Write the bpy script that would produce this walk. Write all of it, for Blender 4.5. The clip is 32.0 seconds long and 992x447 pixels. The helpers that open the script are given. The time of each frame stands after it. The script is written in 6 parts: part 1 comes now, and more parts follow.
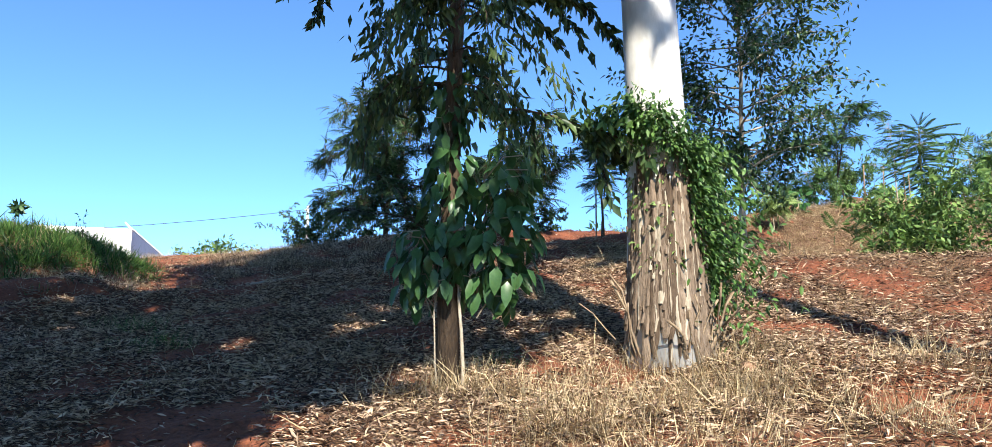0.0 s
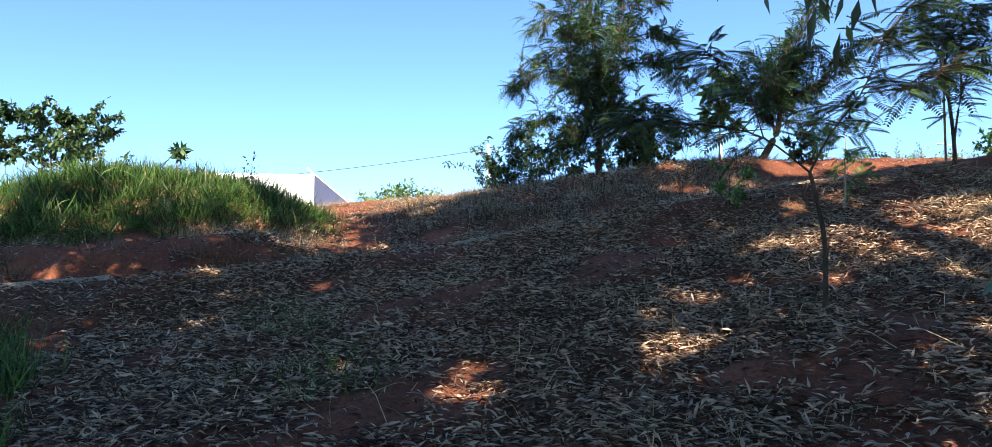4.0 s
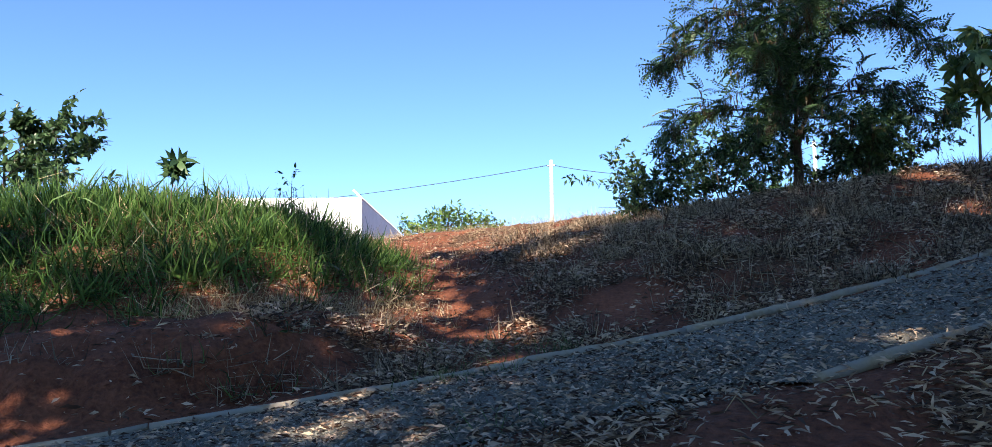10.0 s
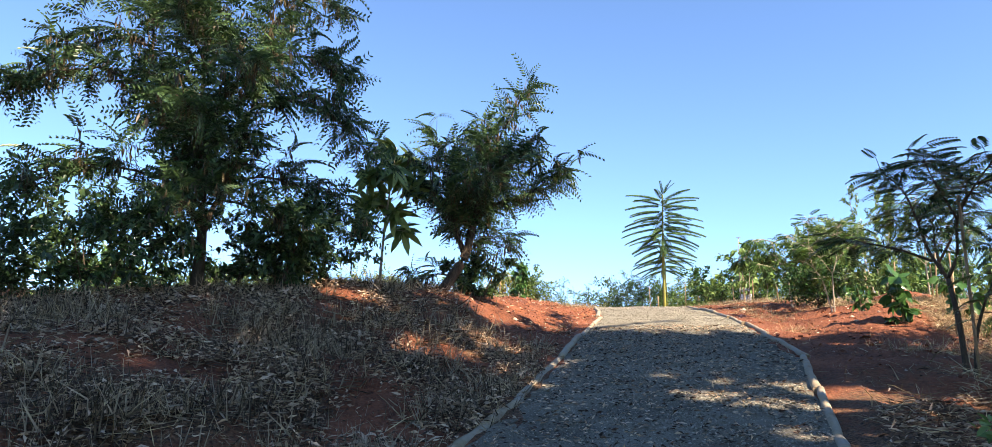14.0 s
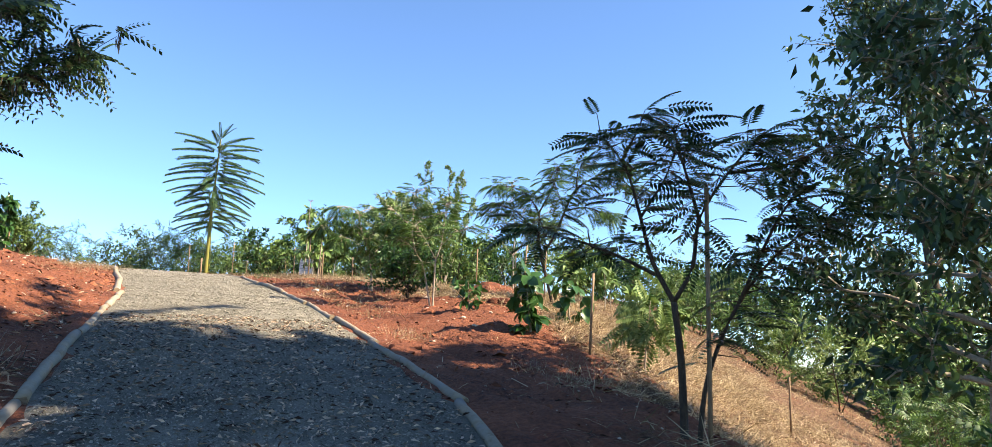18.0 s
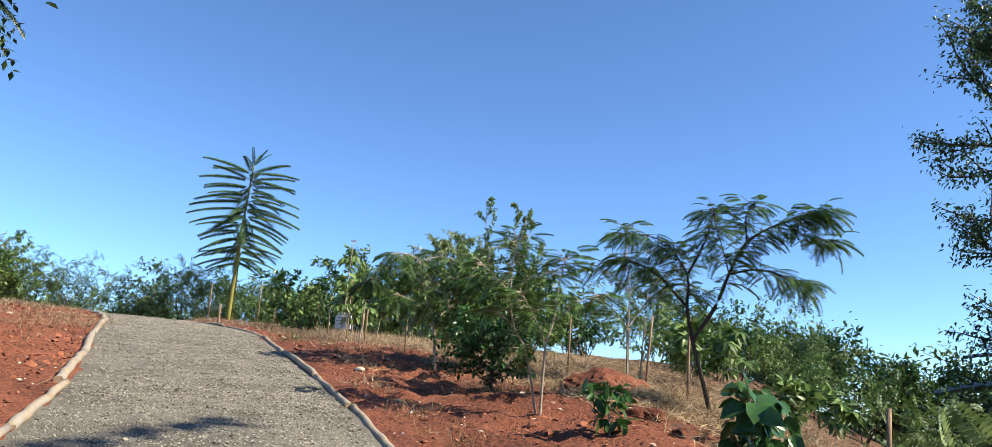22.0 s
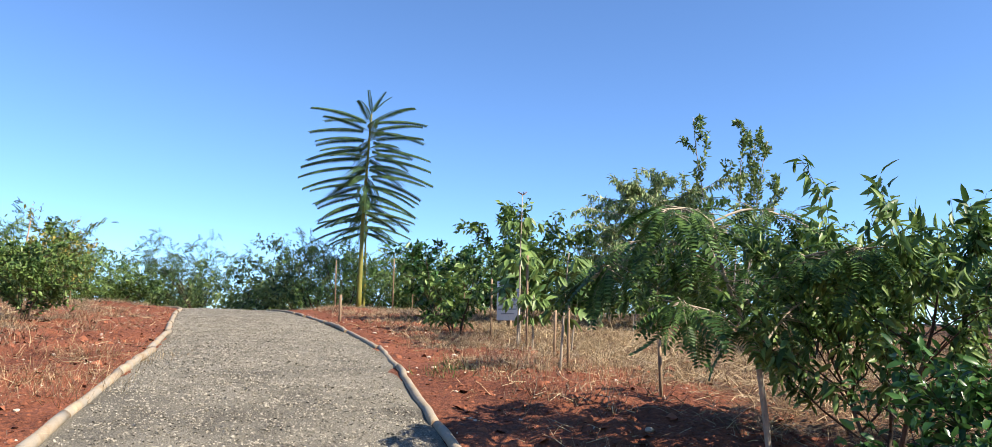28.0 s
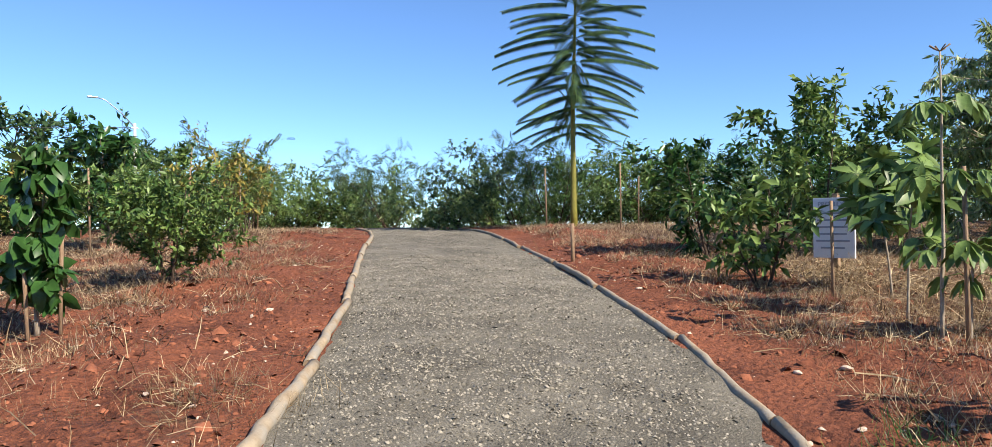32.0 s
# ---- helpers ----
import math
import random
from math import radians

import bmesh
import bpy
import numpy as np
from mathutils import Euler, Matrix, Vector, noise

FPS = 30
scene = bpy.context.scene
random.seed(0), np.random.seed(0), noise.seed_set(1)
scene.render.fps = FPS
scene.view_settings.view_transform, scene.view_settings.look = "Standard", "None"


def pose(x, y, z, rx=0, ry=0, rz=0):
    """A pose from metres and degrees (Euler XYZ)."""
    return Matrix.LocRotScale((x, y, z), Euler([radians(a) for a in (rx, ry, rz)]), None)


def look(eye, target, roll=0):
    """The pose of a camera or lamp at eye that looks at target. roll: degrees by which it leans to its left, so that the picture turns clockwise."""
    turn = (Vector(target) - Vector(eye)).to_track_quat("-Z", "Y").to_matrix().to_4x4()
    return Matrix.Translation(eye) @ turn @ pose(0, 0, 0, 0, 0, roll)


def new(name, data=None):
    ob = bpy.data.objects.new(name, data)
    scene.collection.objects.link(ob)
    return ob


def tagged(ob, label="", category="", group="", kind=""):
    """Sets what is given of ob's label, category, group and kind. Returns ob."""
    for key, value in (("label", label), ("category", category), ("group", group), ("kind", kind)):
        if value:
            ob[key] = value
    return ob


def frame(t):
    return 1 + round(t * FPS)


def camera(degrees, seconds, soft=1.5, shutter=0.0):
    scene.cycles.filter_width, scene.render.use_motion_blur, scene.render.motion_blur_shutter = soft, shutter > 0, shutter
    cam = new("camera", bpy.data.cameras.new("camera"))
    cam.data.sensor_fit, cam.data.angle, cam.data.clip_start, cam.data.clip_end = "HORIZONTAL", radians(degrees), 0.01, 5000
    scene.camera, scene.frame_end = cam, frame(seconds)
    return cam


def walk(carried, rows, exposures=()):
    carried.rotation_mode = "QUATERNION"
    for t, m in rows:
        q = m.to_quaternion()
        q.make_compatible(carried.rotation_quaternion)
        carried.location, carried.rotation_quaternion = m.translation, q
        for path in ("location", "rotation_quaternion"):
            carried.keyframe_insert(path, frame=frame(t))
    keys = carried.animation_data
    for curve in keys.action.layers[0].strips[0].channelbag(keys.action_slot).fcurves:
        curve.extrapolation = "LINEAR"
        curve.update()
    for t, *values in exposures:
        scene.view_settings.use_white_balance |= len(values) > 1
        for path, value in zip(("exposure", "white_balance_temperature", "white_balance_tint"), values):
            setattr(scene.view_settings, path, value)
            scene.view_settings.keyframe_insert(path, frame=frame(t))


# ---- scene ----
cam = camera(66.4, 32.0, soft=0.6)
METRES, EYE, TILT, LEAN, TURN = 36.0, 1.5, 9.8, 0.0, 0.0
ROWS = [
    (0.0, 0.0, 0.0, 0.0, 0.0, 0.0, -0.0),
    (0.5, -0.0042, 0.0177, -0.0005, 0.36, -0.87, 1.64),
    (1.0, -0.0091, 0.0332, -0.0026, 2.66, -2.67, -1.4),
    (1.5, -0.0146, 0.0498, -0.0028, 9.74, -3.34, 0.45),
    (2.0, -0.0226, 0.0648, -0.0019, 10.07, -2.77, 1.29),
    (2.5, -0.0291, 0.08, -0.0025, 10.45, -2.41, 4.15),
    (4.5, -0.0576, 0.1429, -0.0036, 13.36, -4.9, 1.34),
    (5.0, -0.0643, 0.1569, -0.0047, 14.89, -4.65, 2.75),
    (5.5, -0.0723, 0.1713, -0.0054, 16.62, -4.43, 2.42),
    (6.0, -0.0785, 0.1834, -0.0054, 17.08, -2.86, 0.44),
    (6.5, -0.0866, 0.1991, -0.0038, 19.49, -3.49, 3.03),
    (7.0, -0.0958, 0.2131, -0.0033, 17.77, -3.76, 1.4),
    (7.5, -0.1023, 0.2275, -0.0039, 17.48, -1.96, 3.31),
    (8.0, -0.1126, 0.2387, -0.0046, 20.26, -0.89, 3.2),
    (8.5, -0.1208, 0.2513, -0.003, 16.55, -2.78, 1.01),
    (9.0, -0.1282, 0.2646, -0.0027, 17.23, -2.09, 3.07),
    (9.5, -0.1376, 0.2756, -0.0035, 18.94, -1.09, 3.87),
    (10.0, -0.1467, 0.2855, -0.0029, 14.96, -2.8, 3.01),
    (10.5, -0.1544, 0.2987, 0.0001, 11.0, -3.63, 2.97),
    (11.0, -0.1625, 0.3084, -0.0001, 5.71, -3.96, 0.6),
    (11.5, -0.167, 0.3222, -0.0012, 0.55, -3.21, 0.93),
    (12.0, -0.1734, 0.3357, 0.0005, -7.82, -3.35, -4.23),
    (12.5, -0.1776, 0.3461, 0.0021, -15.5, -0.94, -4.5),
    (13.0, -0.1771, 0.3603, 0.0038, -23.82, -1.57, -3.2),
    (13.5, -0.1762, 0.3728, 0.0038, -29.19, 2.11, -6.08),
    (14.0, -0.1718, 0.3866, 0.004, -35.05, 4.04, -5.9),
    (14.5, -0.1653, 0.3991, 0.0052, -42.43, 0.88, -6.38),
    (15.0, -0.1573, 0.4107, 0.0068, -51.47, 1.8, -9.08),
    (15.5, -0.1461, 0.4208, 0.007, -54.37, 1.94, -8.53),
    (17.5, -0.1058, 0.4641, 0.0095, -66.93, 3.25, -11.99),
    (18.0, -0.0931, 0.4734, 0.0098, -69.4, 6.14, -10.83),
    (18.5, -0.0816, 0.4831, 0.0111, -68.9, 5.62, -9.2),
    (19.0, -0.0701, 0.4937, 0.0136, -72.75, 4.56, -11.95),
    (19.5, -0.0587, 0.5029, 0.0147, -70.93, 5.62, -10.32),
    (20.0, -0.0463, 0.5145, 0.0156, -69.65, 6.37, -9.67),
    (20.5, -0.0373, 0.5234, 0.0175, -69.48, 6.06, -7.68),
    (21.0, -0.0238, 0.5326, 0.0199, -68.88, 6.69, -8.68),
    (21.5, -0.0124, 0.5412, 0.0214, -70.0, 7.12, -11.23),
    (22.0, 0.0016, 0.5485, 0.0228, -67.14, 8.66, -13.04),
    (22.5, 0.0115, 0.557, 0.0232, -63.16, 6.81, -11.63),
    (23.0, 0.022, 0.5669, 0.0256, -66.49, 4.59, -10.71),
    (23.5, 0.0343, 0.5756, 0.0263, -67.91, 3.94, -8.98),
    (24.0, 0.047, 0.586, 0.0266, -69.5, 4.49, -9.95),
    (24.5, 0.057, 0.5946, 0.0271, -68.95, 4.33, -12.13),
    (25.0, 0.0696, 0.605, 0.0286, -66.32, 3.12, -8.9),
    (25.5, 0.0826, 0.6163, 0.0294, -64.05, 1.62, -10.75),
    (26.0, 0.0969, 0.6257, 0.0294, -62.8, 3.5, -8.74),
    (26.5, 0.1085, 0.6367, 0.0294, -59.73, 4.21, -9.02),
    (28.5, 0.155, 0.6785, 0.0341, -54.2, 1.15, -9.4),
    (29.0, 0.1653, 0.6912, 0.034, -48.56, -0.3, -8.38),
    (29.5, 0.1746, 0.7032, 0.0354, -51.76, -0.45, -10.55),
    (30.0, 0.1848, 0.718, 0.0358, -49.25, -0.15, -9.03),
    (30.5, 0.1926, 0.7332, 0.0349, -45.93, -3.23, -8.12),
    (31.0, 0.2033, 0.7453, 0.0337, -43.49, -4.74, -5.68),
    (31.5, 0.2123, 0.7591, 0.0332, -39.73, -5.49, -5.43),
    (32.0, 0.2218, 0.7708, 0.035, -43.28, -7.0, -6.07),
]
walk(cam, [(t, pose(0, 0, EYE, TILT, LEAN, TURN) @ pose(METRES * x, METRES * y, METRES * z, 90 + pitch, roll, yaw)) for t, x, y, z, yaw, pitch, roll in ROWS],
     exposures=[(0.0, 1.33, 6500, 7), (1.0, 1.6, 7000, 7), (2.5, 1.55, 7000, 10), (5.0, 1.7, 7400, 14), (6.0, 1.93, 7900, 16), (6.5, 1.55, 7200, 15), (7.0, 1.45, 6900, 14), (9.0, 1.3, 6900, 14), (11.0, 1.3, 6900, 14), (12.0, 1.62, 7500, 14), (12.5, 1.45, 7700, 14), (14.0, 1.75, 8000, 14), (15.0, 1.75, 8000, 13), (18.0, 1.61, 7700, 12), (20.0, 1.35, 7200, 12), (22.0, 1.03, 6900, 11), (24.0, 1.15, 7100, 11), (27.0, 1.17, 7000, 13), (32.0, 0.87, 6900, 13)])

# ---- world, sun ----
SUN_FROM = Vector((0.14, -1.0, 0.0)).normalized()
SUN_ELEV = radians(40)
world = bpy.data.worlds.new("world")
scene.world = world
world.use_nodes = True
wn = world.node_tree
sky = wn.nodes.new("ShaderNodeTexSky")
sky.sky_type, sky.sun_disc = "NISHITA", False
sky.sun_elevation, sky.altitude = SUN_ELEV, 1500
sky.sun_rotation = math.atan2(SUN_FROM.x, SUN_FROM.y)
sky.air_density, sky.dust_density, sky.ozone_density = 0.85, 0.1, 5.0
tint = wn.nodes.new("ShaderNodeMix")
tint.data_type, tint.blend_type = "RGBA", "MULTIPLY"
tint.inputs[0].default_value, tint.inputs[7].default_value = 1.0, (0.74, 0.935, 1.07, 1)
wn.links.new(sky.outputs[0], tint.inputs[6])
wn.links.new(tint.outputs[2], wn.nodes["Background"].inputs[0])
wn.nodes["Background"].inputs[1].default_value = 0.12
sun_data = bpy.data.lights.new("sun", "SUN")
sun_data.energy, sun_data.angle, sun_data.color = 5.0, radians(0.5), (1.0, 0.93, 0.82)
sun = new("sun", sun_data)
sun_way = Vector((SUN_FROM.x * math.cos(SUN_ELEV), SUN_FROM.y * math.cos(SUN_ELEV), math.sin(SUN_ELEV)))
sun.matrix_world = look(sun_way * 80, (0, 0, 0))


# ---- the lie of the land ----
def ease(a, b, x):
    u = np.clip((x - a) / (b - a), 0, 1)
    return u * u * (3 - 2 * u)


CENTRE = [(-21.0, 2.0, 0.4), (-17.5, 5.8, 1.05), (-14.0, 9.0, 1.6), (-11.0, 11.5, 2.0), (-8.7, 13.2, 2.27), (-6.5, 14.85, 2.6), (-4.5, 16.25, 2.98), (-1.12, 18.15, 3.79),
          (3.1, 22.0, 4.77), (6.64, 25.26, 5.5), (10.4, 29.5, 6.25), (12.6, 32.0, 6.57), (15.9, 36.6, 6.97), (20.2, 42.6, 7.28), (22.6, 47.5, 7.38)]


def smooth_line(points, step):
    """Points along a Catmull-Rom curve, about step apart."""
    p = np.array([points[0], *points, points[-1]], float)
    out = []
    for a, b, c, d in zip(p, p[1:], p[2:], p[3:]):
        n = max(2, int(np.linalg.norm(c - b) / step))
        u = (np.arange(n) / n)[:, None]
        out.append(0.5 * (2 * b + (c - a) * u + (2 * a - 5 * b + 4 * c - d) * u ** 2 + (3 * b - a - 3 * c + d) * u ** 3))
    return np.vstack([*out, p[-1:]])


LINE = smooth_line(CENTRE, 0.2)
HALF = 1.33


def to_path(x, y):
    """Distance from the path's middle (left of it positive) and its height there."""
    x, y = np.asarray(x, float), np.asarray(y, float)
    shape = x.shape
    x, y = x.ravel(), y.ravel()
    d, z = np.full(x.size, 99.0), np.zeros(x.size)
    near = np.where((x > -32) & (x < 40) & (y > -12) & (y < 65))[0]
    way = np.gradient(LINE[:, :2], axis=0)
    way /= np.linalg.norm(way, axis=1)[:, None]
    for part_of in np.array_split(near, max(1, near.size // 4000)):
        if not part_of.size:
            continue
        dx, dy = x[part_of, None] - LINE[None, :, 0], y[part_of, None] - LINE[None, :, 1]
        k = np.argmin(dx * dx + dy * dy, axis=1)
        r = np.arange(k.size)
        side = way[k, 0] * dy[r, k] - way[k, 1] * dx[r, k]
        along = way[k, 0] * dx[r, k] + way[k, 1] * dy[r, k]
        d[part_of] = np.sign(side) * np.hypot(side, np.where(np.abs(along) > 0.3, along, 0))
        z[part_of] = LINE[k, 2]
    return d.reshape(shape), z.reshape(shape)


def hump(x, y, cx, cy, rx, ry, turn):
    c, s = math.cos(radians(turn)), math.sin(radians(turn))
    a, b = ((x - cx) * c + (y - cy) * s) / rx, ((y - cy) * c - (x - cx) * s) / ry
    return np.exp(-(a * a + b * b))


def rough(x, y, size, amount):
    """Gentle unevenness from a few crossed waves."""
    out = 0
    for k, (a, b, c) in enumerate(((1.0, 0.3, 0.2), (-0.4, 1.1, 1.7), (0.7, -0.8, 3.1), (1.7, 1.3, 4.4), (-1.9, 1.5, 0.6))):
        out = out + np.sin((x * a + y * b) * 6.283 / size + c + 1.3 * np.sin((x * b - y * a) * 4.1 / size + c * 2)) / (1 + 0.4 * k)
    return out * amount * 0.4


def height(x, y):
    x, y = np.asarray(x, float), np.asarray(y, float)
    w, v = (x + y) / 1.41421, (y - x) / 1.41421
    brow_far = ((y - 18.9) * 9.5 - (x - 5.5) * 2.6) / 9.85
    drop_top = 0.36 * np.maximum(0, -brow_far - 4) * ease(18, 24, w)
    top = 4.4 + 0.073 * np.clip(w, -40, 42) - drop_top - 0.09 * ease(24, 30, w) - 0.05 * np.clip(w - 62, 0, 200) - 0.02 * np.clip(v - 70, 0, 300)
    flat = np.minimum(v, 11.5) + (11.5 - np.minimum(v, 11.5)) * ease(9, 15, w) + np.maximum(0, v - 11.5)
    low = 2.53 + 0.19 * (w - 6.15) + 0.11 * (flat - 13.5)
    low = low + 0.38 * hump(x, y, 7.0, 20.3, 4.5, 2.0, 30) + 0.4 * hump(x, y, 2.4, 17.6, 2.0, 1.5, 30) + 0.22 * hump(x, y, 9.8, 20.4, 2.6, 1.4, 15)
    brow = ((y - 18.9) * 9.5 - (x - 5.5) * 2.6) / 9.85
    drop = 0.5 * np.log1p(np.exp(np.clip(-(brow + 0.3) / 0.5, -40, 40))) * 0.36
    low = low - drop * ease(11.5, 17, w)
    low = np.maximum(low, -9 + 0.02 * low)
    low = low + 0.55 * hump(x, y, -1.5, 24.2, 5.0, 2.0, 25)
    top = np.maximum(top, -8.5 + 0.004 * top)
    k = 0.35
    h = np.clip(0.5 + 0.5 * (low - top) / k, 0, 1)
    z = low * (1 - h) + top * h - k * h * (1 - h)
    z = z + 1.5 * hump(x, y, -13.6, 18.6, 3.6, 2.7, 40) + 0.5 * hump(x, y, -20.0, 17.0, 6.0, 4.0, 0)
    z = z - 0.5 * hump(x, y, -8.6, 20.0, 1.8, 4.6, 25) + 0.28 * hump(x, y, -10.9, 19.9, 1.1, 1.6, 0)
    z = z + rough(x, y, 5.0, 0.06) + rough(x, y, 1.3, 0.025)
    d, zc = to_path(x, y)
    a = np.abs(d)
    cut = ease(-20, -15, x) * (1 - ease(-9.3, -7.6, x)) * (d > 0) * (d < 9)
    z = z + 0.34 * cut * np.exp(-((a - 2.7) / 0.9) ** 2)
    keep = 1 - np.where(d > 0, ease(1.55, 3.4 - 1.15 * cut, a), ease(1.5, 2.9, a))
    return z * (1 - keep) + (zc + 0.03 * np.minimum(a, 1.6) / 1.6 * (a > 1.4)) * keep


# ---- end of the lie of the land ----


# ---- materials ----
def mat(name, dark, light, scale=8.0, rough_=0.8, bump=0.3, fine=6.0, third=None, island=0.0, through_leaf=0.0, spec=0.3, stretch=(1, 1, 1), metal=0.0, third_at=(0.5, 0.65), third_scale=0.35):
    """Two colours mixed by coarse and fine noise, relief, and if given a third colour in patches."""
    m = bpy.data.materials.new(name)
    m.use_nodes = True
    t = m.node_tree
    n, link = t.nodes, t.links.new
    bsdf = n["Principled BSDF"]
    bsdf.inputs["Roughness"].default_value = rough_
    bsdf.inputs["Specular IOR Level"].default_value = spec
    bsdf.inputs["Metallic"].default_value = metal
    geo = n.new("ShaderNodeTexCoord")
    mp = n.new("ShaderNodeMapping")
    mp.inputs["Scale"].default_value = stretch
    link(geo.outputs["Object"], mp.inputs["Vector"])
    a, b = n.new("ShaderNodeTexNoise"), n.new("ShaderNodeTexNoise")
    for node, s, d in ((a, scale, 4), (b, scale * fine, 5)):
        node.inputs["Scale"].default_value, node.inputs["Detail"].default_value, node.inputs["Roughness"].default_value = s, d, 0.62
        link(mp.outputs[0], node.inputs["Vector"])
    add = n.new("ShaderNodeMath")
    add.operation = "ADD"
    link(a.outputs[0], add.inputs[0])
    link(b.outputs[0], add.inputs[1])
    last = add
    if island:
        g = n.new("ShaderNodeNewGeometry")
        mul = n.new("ShaderNodeMath")
        mul.operation, mul.inputs[1].default_value = "MULTIPLY_ADD", island
        link(g.outputs["Random Per Island"], mul.inputs[0])
        link(add.outputs[0], mul.inputs[2])
        sub = n.new("ShaderNodeMath")
        sub.operation, sub.inputs[1].default_value = "SUBTRACT", island / 2
        link(mul.outputs[0], sub.inputs[0])
        last = sub
    ramp = n.new("ShaderNodeMapRange")
    ramp.inputs[1].default_value, ramp.inputs[2].default_value = 0.7, 1.3
    link(last.outputs[0], ramp.inputs[0])
    mix = n.new("ShaderNodeMix")
    mix.data_type = "RGBA"
    mix.inputs[6].default_value, mix.inputs[7].default_value = (*dark, 1), (*light, 1)
    link(ramp.outputs[0], mix.inputs[0])
    colour = mix.outputs[2]
    if third:
        c = n.new("ShaderNodeTexNoise")
        c.inputs["Scale"].default_value, c.inputs["Detail"].default_value = scale * third_scale, 5
        link(mp.outputs[0], c.inputs["Vector"])
        cr = n.new("ShaderNodeMapRange")
        cr.inputs[1].default_value, cr.inputs[2].default_value = third_at
        link(c.outputs[0], cr.inputs[0])
        mix2 = n.new("ShaderNodeMix")
        mix2.data_type = "RGBA"
        mix2.inputs[7].default_value = (*third, 1)
        link(colour, mix2.inputs[6])
        link(cr.outputs[0], mix2.inputs[0])
        colour = mix2.outputs[2]
    link(colour, bsdf.inputs["Base Color"])
    if bump:
        bp = n.new("ShaderNodeBump")
        bp.inputs["Strength"].default_value, bp.inputs["Distance"].default_value = bump, 0.02
        link(b.outputs[0], bp.inputs["Height"])
        link(bp.outputs[0], bsdf.inputs["Normal"])
    if through_leaf:
        tr = n.new("ShaderNodeBsdfTranslucent")
        link(colour, tr.inputs[0])
        ms = n.new("ShaderNodeMixShader")
        ms.inputs[0].default_value = through_leaf
        link(bsdf.outputs[0], ms.inputs[1])
        link(tr.outputs[0], ms.inputs[2])
        link(ms.outputs[0], n["Material Output"].inputs[0])
    return m


def leaf_mat(name, dark, light, gloss=0.45, **k):
    return mat(name, dark, light, 0.8, gloss, 0.0, island=k.pop("island", 0.9), through_leaf=k.pop("through_leaf", 0.25), spec=0.35, **k)


SOIL = mat("red_clod", (0.09, 0.027, 0.014), (0.31, 0.112, 0.058), 1.1, 0.95, 0.5, 22, island=0.6)


def cover_ground():
    """Red soil, hidden by brown rotting litter where the mesh's cover value is high."""
    m = mat("red_earth", (0.066, 0.019, 0.0095), (0.30, 0.102, 0.05), 0.9, 0.95, 1.0, 24)
    m.node_tree.nodes["Bump"].inputs["Distance"].default_value = 0.05
    t = m.node_tree
    n, link = t.nodes, t.links.new
    at_ = n.new("ShaderNodeAttribute")
    at_.attribute_name = "cover"
    tc = n.new("ShaderNodeTexCoord")
    nz = n.new("ShaderNodeTexNoise")
    nz.inputs["Scale"].default_value, nz.inputs["Detail"].default_value, nz.inputs["Roughness"].default_value = 9.0, 6, 0.7
    link(tc.outputs["Object"], nz.inputs["Vector"])
    ad = n.new("ShaderNodeMath")
    ad.operation = "ADD"
    link(at_.outputs["Fac"], ad.inputs[0])
    link(nz.outputs[0], ad.inputs[1])
    mr = n.new("ShaderNodeMapRange")
    mr.inputs[1].default_value, mr.inputs[2].default_value = 0.85, 1.15
    link(ad.outputs[0], mr.inputs[0])
    nf = n.new("ShaderNodeTexNoise")
    nf.inputs["Scale"].default_value, nf.inputs["Detail"].default_value = 40.0, 4
    link(tc.outputs["Object"], nf.inputs["Vector"])
    mf = n.new("ShaderNodeMapRange")
    mf.inputs[1].default_value, mf.inputs[2].default_value = 0.35, 0.65
    link(nf.outputs[0], mf.inputs[0])
    lit = n.new("ShaderNodeMix")
    lit.data_type = "RGBA"
    lit.inputs[6].default_value, lit.inputs[7].default_value = (0.034, 0.016, 0.009, 1), (0.20, 0.11, 0.06, 1)
    link(mf.outputs[0], lit.inputs[0])
    bsdf = n["Principled BSDF"]
    old = bsdf.inputs["Base Color"].links[0].from_socket
    mx = n.new("ShaderNodeMix")
    mx.data_type = "RGBA"
    link(mr.outputs[0], mx.inputs[0])
    link(old, mx.inputs[6])
    link(lit.outputs[2], mx.inputs[7])
    far = n.new("ShaderNodeAttribute")
    far.attribute_name = "field"
    fn = n.new("ShaderNodeTexNoise")
    fn.inputs["Scale"].default_value, fn.inputs["Detail"].default_value = 0.09, 8
    link(tc.outputs["Object"], fn.inputs["Vector"])
    fm = n.new("ShaderNodeMapRange")
    fm.inputs[1].default_value, fm.inputs[2].default_value = 0.4, 0.62
    link(fn.outputs[0], fm.inputs[0])
    fc = n.new("ShaderNodeMix")
    fc.data_type = "RGBA"
    fc.inputs[6].default_value, fc.inputs[7].default_value = (0.045, 0.085, 0.03, 1), (0.20, 0.19, 0.09, 1)
    link(fm.outputs[0], fc.inputs[0])
    out = n.new("ShaderNodeMix")
    out.data_type = "RGBA"
    link(far.outputs["Fac"], out.inputs[0])
    link(mx.outputs[2], out.inputs[6])
    link(fc.outputs[2], out.inputs[7])
    link(out.outputs[2], bsdf.inputs["Base Color"])
    return m


